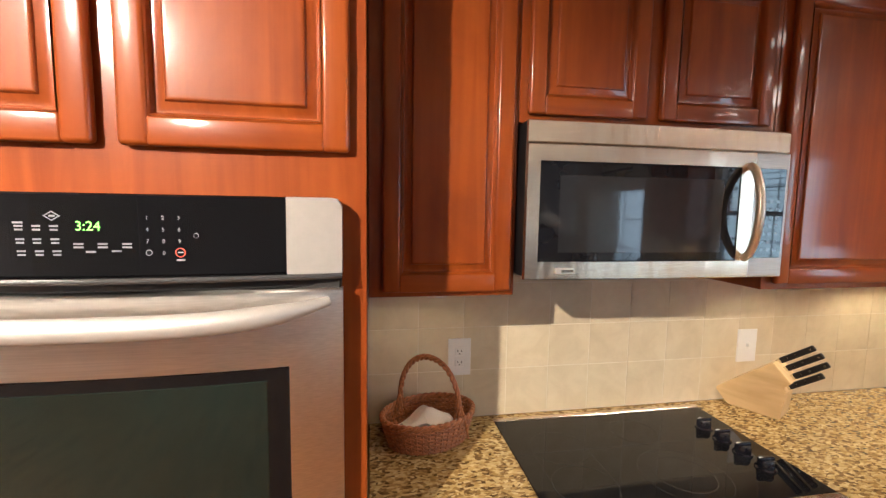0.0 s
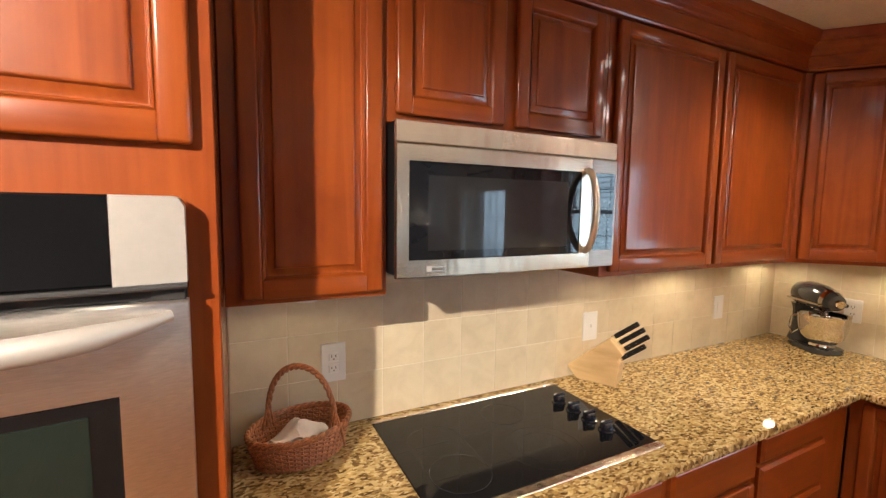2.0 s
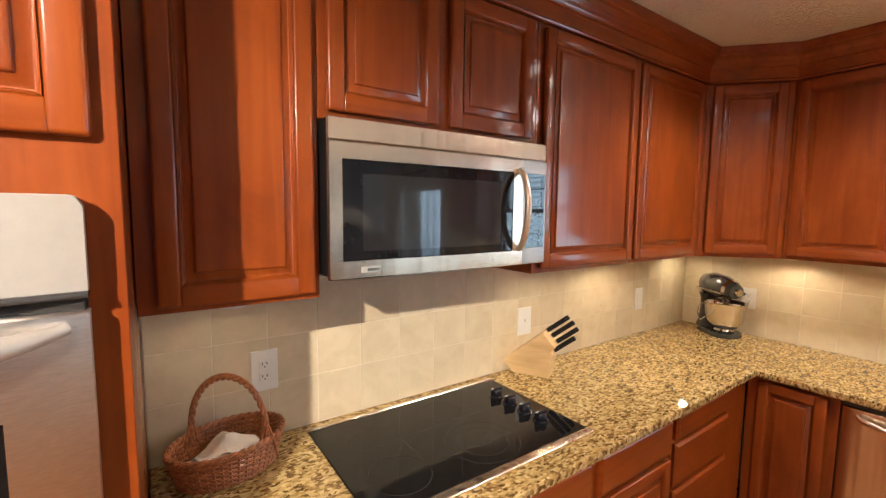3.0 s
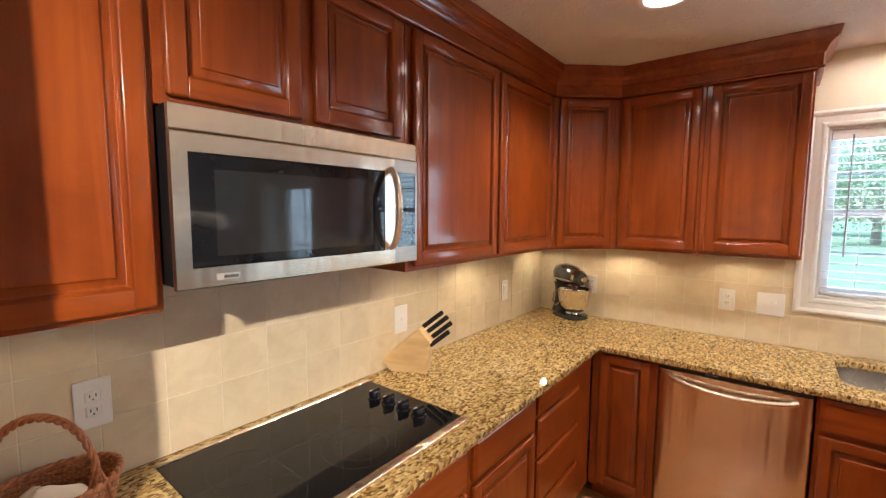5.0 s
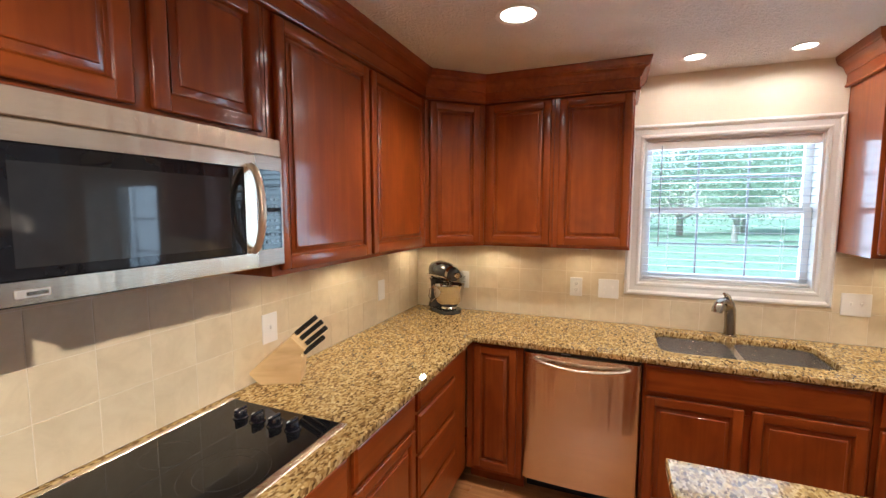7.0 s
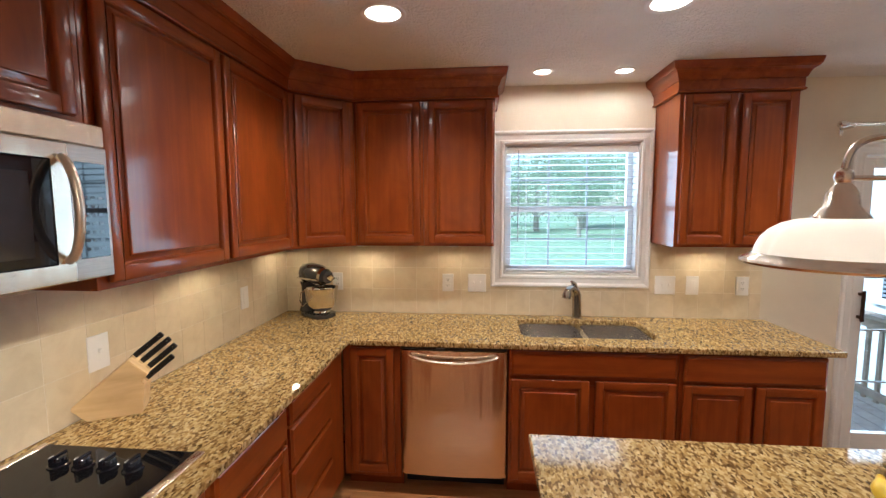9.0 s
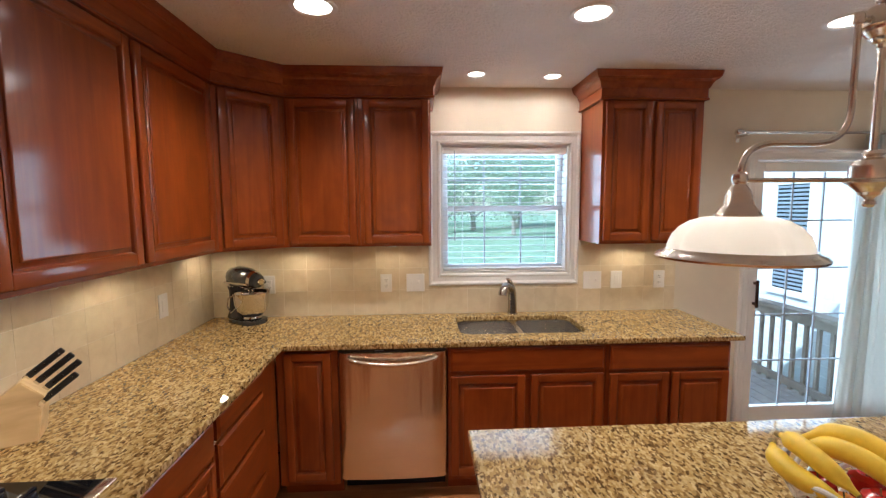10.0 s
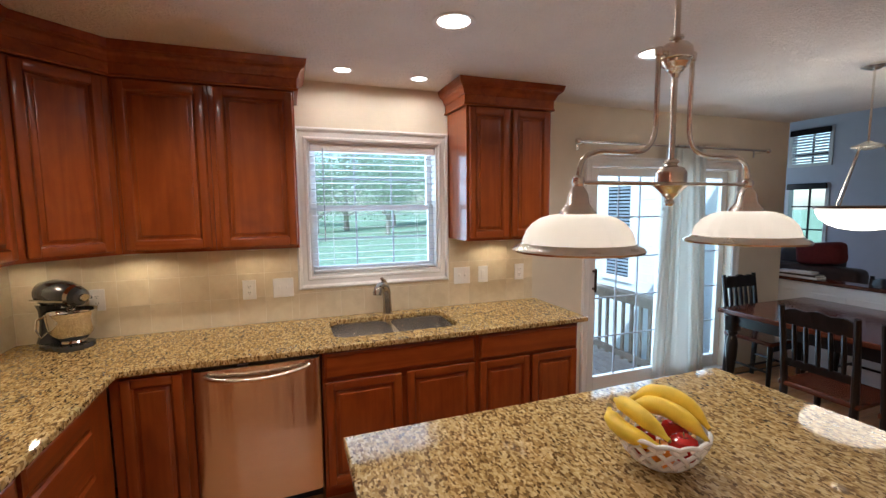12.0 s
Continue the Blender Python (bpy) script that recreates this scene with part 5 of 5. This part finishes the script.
for a, b, z, mat, nm, lb in ((0.058, 0.050, 1.000, apple_m, "apple", "shiny red apple in the fruit bowl"), (-0.045, 0.035, 0.985, apple_m, "apple", "red apple under the bananas"),
                             (0.002, 0.050, 0.965, orange_m, "orange", "orange in the fruit bowl"), (0.035, -0.045, 0.990, apple_m, "apple", "red apple under the bananas")):
    fr_ = thing(nm, Matrix.Translation(fruit_at(a, b, z)), lb, nm)
    part("skin", lathe(bmesh.new(), [(0.002, -0.030), (0.014, -0.034), (0.028, -0.026), (0.037, -0.006), (0.038, 0.008), (0.032, 0.024), (0.018, 0.033), (0.007, 0.031), (0.002, 0.026)], 24), mat, fr_, smooth=True)
    part("stalk", tube(bmesh.new(), [(0, 0, 0.026), (0.003, 0, 0.042)], 0.0015, 6), banana_tip, fr_)

# ---- dining corner ----
tb = thing("dining_table", pose(0, 0, 0), "dining table with a red-brown top and black turned legs", "table")
AX0, AX1, AY0, AY1 = 0.45, 2.27, -6.00, -4.86
part("tabletop", boxes((AX0, AX1, AY0, AY1, 0.722, 0.760), bev=0.008, seg=2), table_wood, tb)
for a in ((AX0 + 0.09, AX1 - 0.09, AY0 + 0.08, AY0 + 0.10), (AX0 + 0.09, AX1 - 0.09, AY1 - 0.10, AY1 - 0.08), (AX0 + 0.07, AX0 + 0.09, AY0 + 0.08, AY1 - 0.08), (AX1 - 0.09, AX1 - 0.07, AY0 + 0.08, AY1 - 0.08)):
    part("apron", boxes((*a, 0.62, 0.7215)), black_wood, tb)
for x in (AX0 + 0.08, AX1 - 0.08):
    for y in (AY0 + 0.09, AY1 - 0.09):
        bm = boxes((-0.042, 0.042, -0.042, 0.042, 0.57, 0.721), bev=0.003)
        lathe(bm, [(0.034, 0.57), (0.040, 0.55), (0.028, 0.53), (0.038, 0.50), (0.044, 0.44), (0.042, 0.36), (0.030, 0.22), (0.024, 0.15), (0.034, 0.12), (0.034, 0.09), (0.024, 0.05), (0.030, 0.02), (0.026, -0.011)], 18)
        part("leg", bm, black_wood, tb, "black turned leg", pose(x, y, 0), smooth=45)


def chair(m, label):
    c = thing("dining_chair", m, label, "chair", "chairs round the table")
    part("seat", boxes((-0.22, 0.22, -0.21, 0.21, 0.435, 0.470), bev=0.010, seg=2), table_wood, c, "red-brown wooden seat")
    for x in (-0.19, 0.19):
        part("leg", tube(bmesh.new(), [(x, 0.185, 0.436), (x * 1.04, 0.19, -0.011)], [0.022, 0.016], 10), black_wood, c)
        post = [(x, -0.205, -0.011), (x, -0.195, 0.25), (x, -0.190, 0.45), (x * 1.03, -0.215, 0.70), (x * 1.05, -0.255, 0.985)]
        part("back_post", tube(bmesh.new(), post, [0.018, 0.022, 0.023, 0.020, 0.017], 10), black_wood, c)
        part("side_stretcher", tube(bmesh.new(), [(x, -0.19, 0.2), (x, 0.185, 0.2)], 0.011, 8), black_wood, c)
    part("apron", boxes((-0.18, 0.18, 0.17, 0.188, 0.38, 0.434)), black_wood, c)
    part("front_stretcher", tube(bmesh.new(), [(-0.19, 0.0, 0.2), (0.19, 0.0, 0.2)], 0.011, 8), black_wood, c)
    bm_ = bmesh.new()
    loops_ = []
    for i in range(25):
        u = 2 * i / 24 - 1
        x = 0.20 * u
        up_ = 0.020 * (1 - u * u) + 0.007 * math.cos(3 * math.pi * u)
        loops_.append([(x, -0.240, 0.865), (x, -0.222, 0.865), (x, -0.236, 0.955 + up_), (x, -0.256, 0.955 + up_)])
    rings(bm_, loops_, True, True)
    part("top_rail", bm_, black_wood, c)
    part("lower_rail", boxes((-0.19, 0.19, -0.212, -0.194, 0.58, 0.63)), black_wood, c)
    for k in range(5):
        x = -0.132 + 0.066 * k
        part("slat", tube(bmesh.new(), [(x, -0.203, 0.625), (x, -0.216, 0.75), (x, -0.233, 0.870)], [0.012, 0.015, 0.012], 8), black_wood, c)
    return c


base_chair = chair(pose(1.32, -4.70, 0, 0, 0, 180), "black wooden slat-back chair at the table's side")
copy_thing(base_chair, pose(0.80, -4.70, 0, 0, 0, 180))
copy_thing(base_chair, pose(1.75, -6.12, 0, 0, 0, 0))
copy_thing(base_chair, pose(1.05, -6.12, 0, 0, 0, 0))
hc = copy_thing(base_chair, pose(2.24, -5.42, 0, 0, 0, 90))
hc["label"] = "black wooden slat-back chair at the table's end by the glass doors"

# panelled door in the wall behind
dr = thing("door_2", pose(WEST, -4.55, 0, 0, 0, -90), "white six-panel interior door, closed", "door", kind="structure")
part("leaf", boxes((-0.40, 0.40, 0.004, 0.040, 0.005, 2.03), bev=0.002), white_paint, dr)
for px0, px1 in ((-0.31, -0.05), (0.05, 0.31)):
    for pz0, pz1 in ((0.18, 0.78), (0.90, 1.52), (1.64, 1.90)):
        bm = bmesh.new()
        rings(bm, [[(px0 + i, 0.041 + q, pz0 + i), (px1 - i, 0.041 + q, pz0 + i), (px1 - i, 0.041 + q, pz1 - i), (px0 + i, 0.041 + q, pz1 - i)] for i, q in ((0, 0), (0.006, 0.008), (0.016, 0.008), (0.024, 0.002), (0.04, 0.006))])
        part("panel", bm, white_paint, dr)
for a in ((-0.49, -0.405, 0.002, 0.020, 0, 2.12), (0.405, 0.49, 0.002, 0.020, 0, 2.12), (-0.404, 0.404, 0.002, 0.019, 2.035, 2.12)):
    part("casing", boxes(a, bev=0.004), white_paint, dr)
part("knob", lathe(bmesh.new(), [(0.010, 0.0), (0.010, 0.03), (0.026, 0.04), (0.028, 0.055), (0.016, 0.066), (0.002, 0.068)], 18), nickel, dr, m=pose(-0.34, 0.041, 0.96, -90), smooth=30)

# half wall, sofa, far windows
hw = thing("half_wall", pose(0, 0, 0), "white half wall with a dark wooden cap between dining and living room", "half wall", kind="structure")
part("wall_panel", boxes((0.2, BX + 0.149, -6.33, -6.20, -0.011, 0.872), bev=0.002), white_paint, hw)
for k in range(4):
    part("inset_frame", boxes((0.3 + 0.58 * k, 0.82 + 0.58 * k, -6.199, -6.19, 0.15, 0.78), bev=0.004), white_paint, hw)
part("cap", boxes((0.18, BX + 0.149, -6.36, -6.17, 0.8725, 0.905), bev=0.006), table_wood, hw, "dark stained cap")
so_ = thing("sofa", pose(3.06, -7.25, 0), "dark brown leather sofa", "sofa")
part("base", boxes((-0.8, 0.8, -0.42, 0.42, 0.05, 0.42), bev=0.04, seg=3), leather, so_, smooth=40)
part("backrest", boxes((-0.8, 0.8, 0.20, 0.45, 0.421, 0.965), bev=0.07, seg=4), leather, so_, smooth=40)
for s in (-1, 1):
    part("armrest", boxes((s * 0.68 - 0.12, s * 0.68 + 0.12, -0.44, 0.19, 0.421, 0.68), bev=0.06, seg=3), leather, so_, smooth=40)
    part("seat_cushion", boxes((s * 0.28 - 0.27, s * 0.28 + 0.27, -0.43, 0.18, 0.425, 0.52), bev=0.03, seg=3), leather, so_, smooth=40)
    part("foot", boxes((s * 0.72 - 0.03, s * 0.72 + 0.03, -0.36, -0.30, -0.011, 0.049)), black_wood, so_)
    part("foot", boxes((s * 0.72 - 0.03, s * 0.72 + 0.03, 0.30, 0.36, -0.011, 0.049)), black_wood, so_)
for a, b in ((-0.46, 0.14), (0.16, 0.76)):
    part("back_cushion", boxes((a, b, -0.10, 0.19, 0.53, 1.12), bev=0.08, seg=4), leather, so_, smooth=40)
pil = thing("cushion", pose(2.645, -6.93, 0.966) @ pose(0, 0, 0, 0, 6, 0), "red cushion on top of the sofa back", "cushion")
part("cover", boxes((-0.215, 0.215, -0.10, 0.10, 0.012, 0.25), bev=0.06, seg=4), red_cloth, pil, smooth=60)
for dx, w2, z0, h_, mt, lb in ((0, 0.185, 0.9055, 0.022, bowl_white, "white"), (-0.01, 0.165, 0.928, 0.018, leather, "dark"), (0.03, 0.150, 0.9465, 0.020, siding_m, "pale")):
    bk = thing("book", pose(2.46 + dx, -6.262, z0, 0, 0, 3 * dx * 100), lb + " hardback book lying in a stack on the half wall", "book", "books on the half wall")
    part("cover", boxes((-w2, w2, -0.072, 0.072, 0, 0.003), (-w2, w2, -0.072, 0.072, h_ - 0.0035, h_ - 0.0005), (-w2, w2, 0.069, 0.072, 0.003, h_ - 0.0035), bev=0), mt, bk)
    part("pages", boxes((-w2 + 0.005, w2 - 0.005, -0.068, 0.068, 0.0031, h_ - 0.0036), bev=0), cloth, bk, "cream page block")
for z0, z1, nm in ((0.88, 1.95, "window_2"), (2.21, 2.78, "window_3")):
    w_ = thing(nm, pose(0, LS, 0), "white framed living room window with a dark blind", "window", kind="structure")
    part("window_frame", boxes((LWX0, LWX0 + 0.05, -0.10, 0.015, z0, z1), (LWX1 - 0.05, LWX1, -0.10, 0.015, z0, z1), (LWX0 + 0.05, LWX1 - 0.05, -0.10, 0.015, z1 - 0.05, z1), (LWX0 + 0.05, LWX1 - 0.05, -0.10, 0.015, z0, z0 + 0.05), bev=0.003), white_paint, w_)
    for k in (1, 2):
        z = z0 + (z1 - z0) * k / 3
        part("muntin", boxes((LWX0 + 0.05, LWX1 - 0.05, -0.08, -0.06, z - 0.012, z + 0.012), bev=0), black_wood, w_)
    xm = (LWX0 + LWX1) / 2
    part("muntin", boxes((xm - 0.012, xm + 0.012, -0.0805, -0.0605, z0 + 0.05, z1 - 0.05), bev=0), black_wood, w_)
    b_ = part("pane", boxes((LWX0 + 0.05, LWX1 - 0.05, -0.056, -0.054, z0 + 0.05, z1 - 0.05), bev=0), pane_glass, w_)
    b_.visible_shadow = False
    if z0 > 2:
        for k in range(11):
            part("slat", boxes((LWX0 + 0.055, LWX1 - 0.055, 0.0, 0.012, z0 + 0.06 + 0.043 * k, z0 + 0.085 + 0.043 * k), bev=0), slat_m, w_)
    part("blind_roll", boxes((LWX0 + 0.02, LWX1 - 0.02, 0.016, 0.05, z1 - 0.09, z1 - 0.0), bev=0.01), black_wood, w_, "dark raised blind")
# this window is never in view; added as an opening for fill light
bw_ = thing("window_4", pose(5.50, -6.6, 0, 0, 0, -90), "large white window, unseen, added to light the living room", "window", kind="structure")
for x0, x1 in ((0.0, 0.06), (0.97, 1.03), (1.94, 2.0)):
    part("window_frame", boxes((x0, x1, -0.10, 0.015, 0.9, 2.6), bev=0.003), white_paint, bw_)
for z0, z1 in ((0.9, 0.96), (1.72, 1.78), (2.54, 2.6)):
    part("window_frame", boxes((0.06, 0.97, -0.099, 0.014, z0, z1), (1.03, 1.94, -0.099, 0.014, z0, z1), bev=0.003), white_paint, bw_)

# ---- outdoors ----
GZ = -0.95
bm = bmesh.new()
bmesh.ops.create_grid(bm, x_segments=60, y_segments=60, size=200)
for v in bm.verts:
    dist = math.hypot(v.co.x, v.co.y)
    v.co.z = GZ + (0.35 * noise.noise(v.co * 0.03) + 0.0) * min(1, max(0, (dist - 12) / 20))
tagged(part("ground", bm, grass_m), "green mown lawn reaching the trees", "lawn", kind="structure")
bm = boxes((2.77, 5.5, -6.01, -5.30, GZ - 0.05, -0.50), bev=0.05)
tagged(part("lawn_bank", bm, grass_m), "green grass bank beside the white sided wing", "lawn", kind="structure")
dk = thing("deck", pose(0, 0, 0), "weathered wooden deck outside the glass doors", "deck", kind="structure")
DKZ = -0.25
me = mesh_of(boxes((2.76, 6.2, -0.068, 0.068, -0.03, 0.0), bev=0.003), "board", deck_m)
for k in range(19):
    ob = new("board", me)
    ob.parent, ob.matrix_basis = dk, pose(0, -5.20 + 0.142 * k, DKZ)
part("skirt", boxes((2.76, 6.2, -5.26, -5.23, GZ - 0.1, DKZ - 0.031), (6.19, 6.22, -5.2, -2.6, GZ - 0.1, DKZ - 0.031), bev=0), deck_m, dk)


def railing(m, length, label):
    r_ = thing("deck_railing", m, label, "railing", "deck railings")
    part("top_board", boxes((0, length, -0.07, 0.07, 0.84, 0.88), bev=0.004), rail_m, r_)
    part("upper_rail", boxes((0, length, -0.02, 0.02, 0.745, 0.835), bev=0.003), rail_m, r_)
    part("lower_rail", boxes((0, length, -0.02, 0.02, 0.08, 0.15), bev=0.003), rail_m, r_)
    n_ = int(length / 0.135)
    me_ = mesh_of(boxes((-0.018, 0.018, -0.052, -0.021, 0.03, 0.83), bev=0.002), "baluster", rail_m)
    for k_ in range(n_):
        o_ = new("baluster", me_)
        o_.parent, o_.matrix_basis = r_, pose(0.07 + 0.135 * k_, 0, 0)
    for x_ in (0.05, length - 0.05):
        part("post", boxes((x_ - 0.045, x_ + 0.045, 0.021, 0.11, 0.001, 0.839), bev=0.003), rail_m, r_)


railing(pose(2.80, -5.13, DKZ, 0, 0, 0), 3.3, "tan wooden deck railing with square balusters beside the house")
railing(pose(6.12, -5.05, DKZ, 0, 0, 90), 2.4, "tan wooden deck railing along the deck's outer edge")
hs = thing("house_wing", pose(0, 0, 0), "white sided house wing with a shuttered window", "house")
part("wall", boxes((BX + 0.152, 5.56, -6.049, -6.035, GZ - 0.1, 4.65), (5.552, 5.566, -9.2, -8.6, GZ - 0.1, 4.65), (5.552, 5.566, -6.6, -6.05, GZ - 0.1, 4.65), (5.552, 5.566, -8.6, -6.6, GZ - 0.1, 0.9), (5.552, 5.566, -8.6, -6.6, 2.6, 4.65), bev=0), siding_m, hs)
me = mesh_of(boxes((BX + 0.155, 5.57, -0.014, 0.0, 0.0, 0.125), bev=0.003), "siding_board", siding_m)
for k in range(44):
    ob = new("siding_board", me)
    ob.parent, ob.matrix_basis = hs, pose(0, -6.016, GZ + 0.127 * k, -2.5)
x = 4.42
wi = part("window", boxes((x, x + 0.07, -6.03, -5.985, 0.52, 1.98), (x + 0.53, x + 0.60, -6.03, -5.985, 0.52, 1.98), (x + 0.07, x + 0.53, -6.03, -5.985, 0.52, 0.60), (x + 0.07, x + 0.53, -6.03, -5.985, 1.91, 1.98),
                          (x + 0.07, x + 0.53, -6.03, -5.99, 1.22, 1.28), bev=0.004), white_paint, hs, "white window frame")
part("pane", boxes((x + 0.07, x + 0.53, -6.015, -6.005, 0.60, 1.91), bev=0), black_glass, wi)
for k in range(26):
    part("slat", boxes((x + 0.075, x + 0.525, -6.004, -5.998, 0.62 + 0.05 * k, 0.65 + 0.05 * k), bev=0), bpy.data.materials["slate_blue_shutter"], wi)
part("corner_board", boxes((5.50, 5.585, -6.03, -5.985, GZ - 0.1, 4.65), bev=0.004), white_paint, hs)
part("roof", boxes((BX + 0.1, 5.9, -9.5, -5.7, 4.71, 4.85), bev=0.01), roof_m, hs)

# far house and trees
fh = thing("far_house", pose(30.0, 5.0, GZ), "distant house with a grey roof beyond the lawn", "house")
part("wall", boxes((-3.5, 3.5, -5, 5, 0, 3.0), bev=0), plain("red_brick_far", (0.30, 0.13, 0.10), 0.85, 0, 0.2, 8), fh)
bm = bmesh.new()
rings(bm, [[(-4, y, 2.95), (4, y, 2.95), (0, y, 5.4)] for y in (-5.4, 5.4)], True, True)
part("roof", bm, roof_m, fh)
for y in (-3.2, 0, 3.2):
    part("window", boxes((-3.56, -3.48, y - 0.6, y + 0.6, 0.9, 2.2), bev=0.01), black_glass, fh)


def tree(seed, height):
    rnd = random.Random(seed)
    t_ = thing("tree", pose(0, 0, 0), "leafy green broadleaf tree beyond the lawn", "tree", "trees beyond the lawn")
    bm_ = tube(bmesh.new(), [(0, 0, -0.3), (0.05, 0.02, height * 0.2), (0.0, 0.08, height * 0.45), (0.1, 0.0, height * 0.8)], [0.26, 0.2, 0.13, 0.03], 10)
    limbs = []
    for k in range(11):
        z_ = height * rnd.uniform(0.22, 0.72)
        a_ = rnd.uniform(0, 6.28)
        ln_ = height * rnd.uniform(0.18, 0.32)
        tip = Vector((ln_ * math.cos(a_), ln_ * math.sin(a_), z_ + ln_ * rnd.uniform(0.3, 0.8)))
        tube(bm_, [(0, 0, z_), tip * 0.5 + Vector((0, 0, z_ * 0.5)), tip], [0.09, 0.06, 0.02], 6)
        limbs.append(tip)
    part("trunk", bm_, bark_m, t_)
    verts, faces = [], []
    centres = limbs + [Vector((rnd.gauss(0, height * 0.1), rnd.gauss(0, height * 0.1), height * rnd.uniform(0.5, 0.98))) for _ in range(16)]
    for c_ in centres:
        rad_ = height * rnd.uniform(0.07, 0.14)
        for _ in range(190):
            p_ = c_ + Vector((rnd.gauss(0, rad_), rnd.gauss(0, rad_), rnd.gauss(0, rad_ * 0.75)))
            u_ = Vector((rnd.gauss(0, 1), rnd.gauss(0, 1), rnd.gauss(0, 1))).normalized()
            v_ = u_.orthogonal().normalized()
            s_ = rnd.uniform(0.07, 0.15)
            i_ = len(verts)
            verts += [p_ - s_ * u_, p_ + 0.5 * s_ * v_, p_ + s_ * u_, p_ - 0.5 * s_ * v_]
            faces.append((i_, i_ + 1, i_ + 2, i_ + 3))
    me_ = bpy.data.meshes.new("crown")
    me_.from_pydata([v[:] for v in verts], [], faces)
    me_.materials.append(leaf_m)
    cr_ = new("crown", me_)
    cr_.parent = t_
    return t_


ta, tb_ = tree(3, 7.5), tree(8, 9.5)
spots = [(21, 1.5, 0), (22, -7.5, 1), (20, 6.5, 0), (27, -3, 1), (26, -13, 0), (34, -10, 1), (33, 1, 0), (38, -22, 1), (36, 10, 1), (24, -20, 0), (14, 9, 1), (40, -3, 0), (10.5, -27, 0), (1.0, -34, 1), (17, -17, 1)]
used = set()
for i, (x, y, k) in enumerate(spots):
    src = (ta, tb_)[k]
    m = pose(1.25 * x + 13.0, 1.4 * y, GZ - 0.9, 0, 0, 57 * i)
    if k not in used:
        src.matrix_basis = m
        used.add(k)
    else:
        copy_thing(src, m)

for i in range(13):
    copy_thing((ta, tb_)[i % 2], pose(58 + 7 * math.sin(2.3 * i), -46 + 7.6 * i, GZ - 2.6, 0, 0, 83 * i) @ Matrix.Scale(1.7, 4))

# ---- pieces: tiles and planks ----
GROUT = 0.0026
structure("splash_grout_north", boxes((-0.3872, BX - 0.004, -0.0078, -0.0004, CT1 + 0.001, 1.4165), bev=0), grout, "pale grout bed of the tiled splashback", "splashback")
structure("splash_grout_east", boxes((BX - 0.0078, BX - 0.0004, TY1 + 0.001, -0.005, CT1 + 0.001, 1.4165), (BX - 0.0078, BX - 0.0004, TY0 - 0.001, TY1 + 0.001, CT1 + 0.001, TZ0 - 0.001),
                                     (BX - 0.0078, BX - 0.0004, -3.215, TY0 - 0.001, CT1 + 0.001, 1.4165), bev=0), grout, "pale grout bed of the tiled splashback", "splashback")
ROWZ = [CT1 + 0.002, 1.0872, 1.239, 1.391, 1.4165]
meshes = {}


def tile_at(parent, a0, a1, z0, z1, m_of):
    w_, h_ = a1 - a0 - GROUT, z1 - z0 - GROUT
    if w_ < 0.006 or h_ < 0.006:
        return
    key = (round(w_, 4), round(h_, 4))
    if key not in meshes:
        meshes[key] = mesh_of(boxes((-w_ / 2, w_ / 2, -0.0092, -0.0072, -h_ / 2, h_ / 2), bev=0.0007), "tile", tile_m)
    o_ = new("tile", meshes[key])
    o_.parent, o_.matrix_basis = parent, m_of((a0 + a1) / 2, (z0 + z1) / 2)


gn, ge = bpy.data.objects["splash_grout_north"], bpy.data.objects["splash_grout_east"]
PITCH = 0.1565
edges_n = [-0.3872] + [0.2485 + PITCH * k for k in range(-4, 16) if -0.37 < 0.2485 + PITCH * k < BX - 0.03] + [BX - 0.0095]
for a0, a1 in zip(edges_n, edges_n[1:]):
    for z0, z1 in zip(ROWZ, ROWZ[1:]):
        tile_at(gn, a0, a1, z0, z1, lambda c, z: pose(c, 0, z))
edges_e = [0.0097 + PITCH * k for k in range(0, 21) if 0.0097 + PITCH * k < 3.19] + [3.215]
for a0, a1 in zip(edges_e, edges_e[1:]):
    for z0, z1 in zip(ROWZ, ROWZ[1:]):
        lo, hi = -TY1, -TY0
        for b0, b1, top in ((a0, min(a1, lo), 9), (max(a0, lo), min(a1, hi), TZ0), (max(a0, hi), a1, 9)):
            if b1 - b0 > 0.004 and z0 < top:
                tile_at(ge, b0, b1, z0, min(z1, top), lambda c, z: pose(BX, -c, z, 0, 0, -90))
fl = bpy.data.objects["floor"]
random.seed(11)
for r in range(54):
    x = -2.0 + 0.0835 * r
    y = 0.0 - random.uniform(0.0, 1.0)
    ends = [0.0]
    while ends[-1] > -6.15:
        ends.append(max(-6.159, (ends[-1] if len(ends) > 1 else 0.0) - (random.uniform(0.4, 1.2) if len(ends) == 1 else random.uniform(1.1, 1.6))))
    for b, a in zip(ends, ends[1:]):
        if b - a > 0.02:
            cy_ = (a + b) / 2
            o_ = new("plank", mesh_of(boxes((-0.0413, 0.0413, a + 0.0004 - cy_, b - 0.0004 - cy_, -0.0118, 0.0), bev=0.0012), "plank", floor_m))
            o_.parent, o_.matrix_basis = fl, pose(x, cy_, 0)
part("floor_rest", boxes((WEST, -2.042, -6.16, 0, -0.0118, -0.0005), (WEST, 5.40, LS, -6.161, -0.0118, -0.0005), (2.51, BX + 0.15, -6.16, -0.0, -0.0118, -0.0008), bev=0), floor_m, fl)
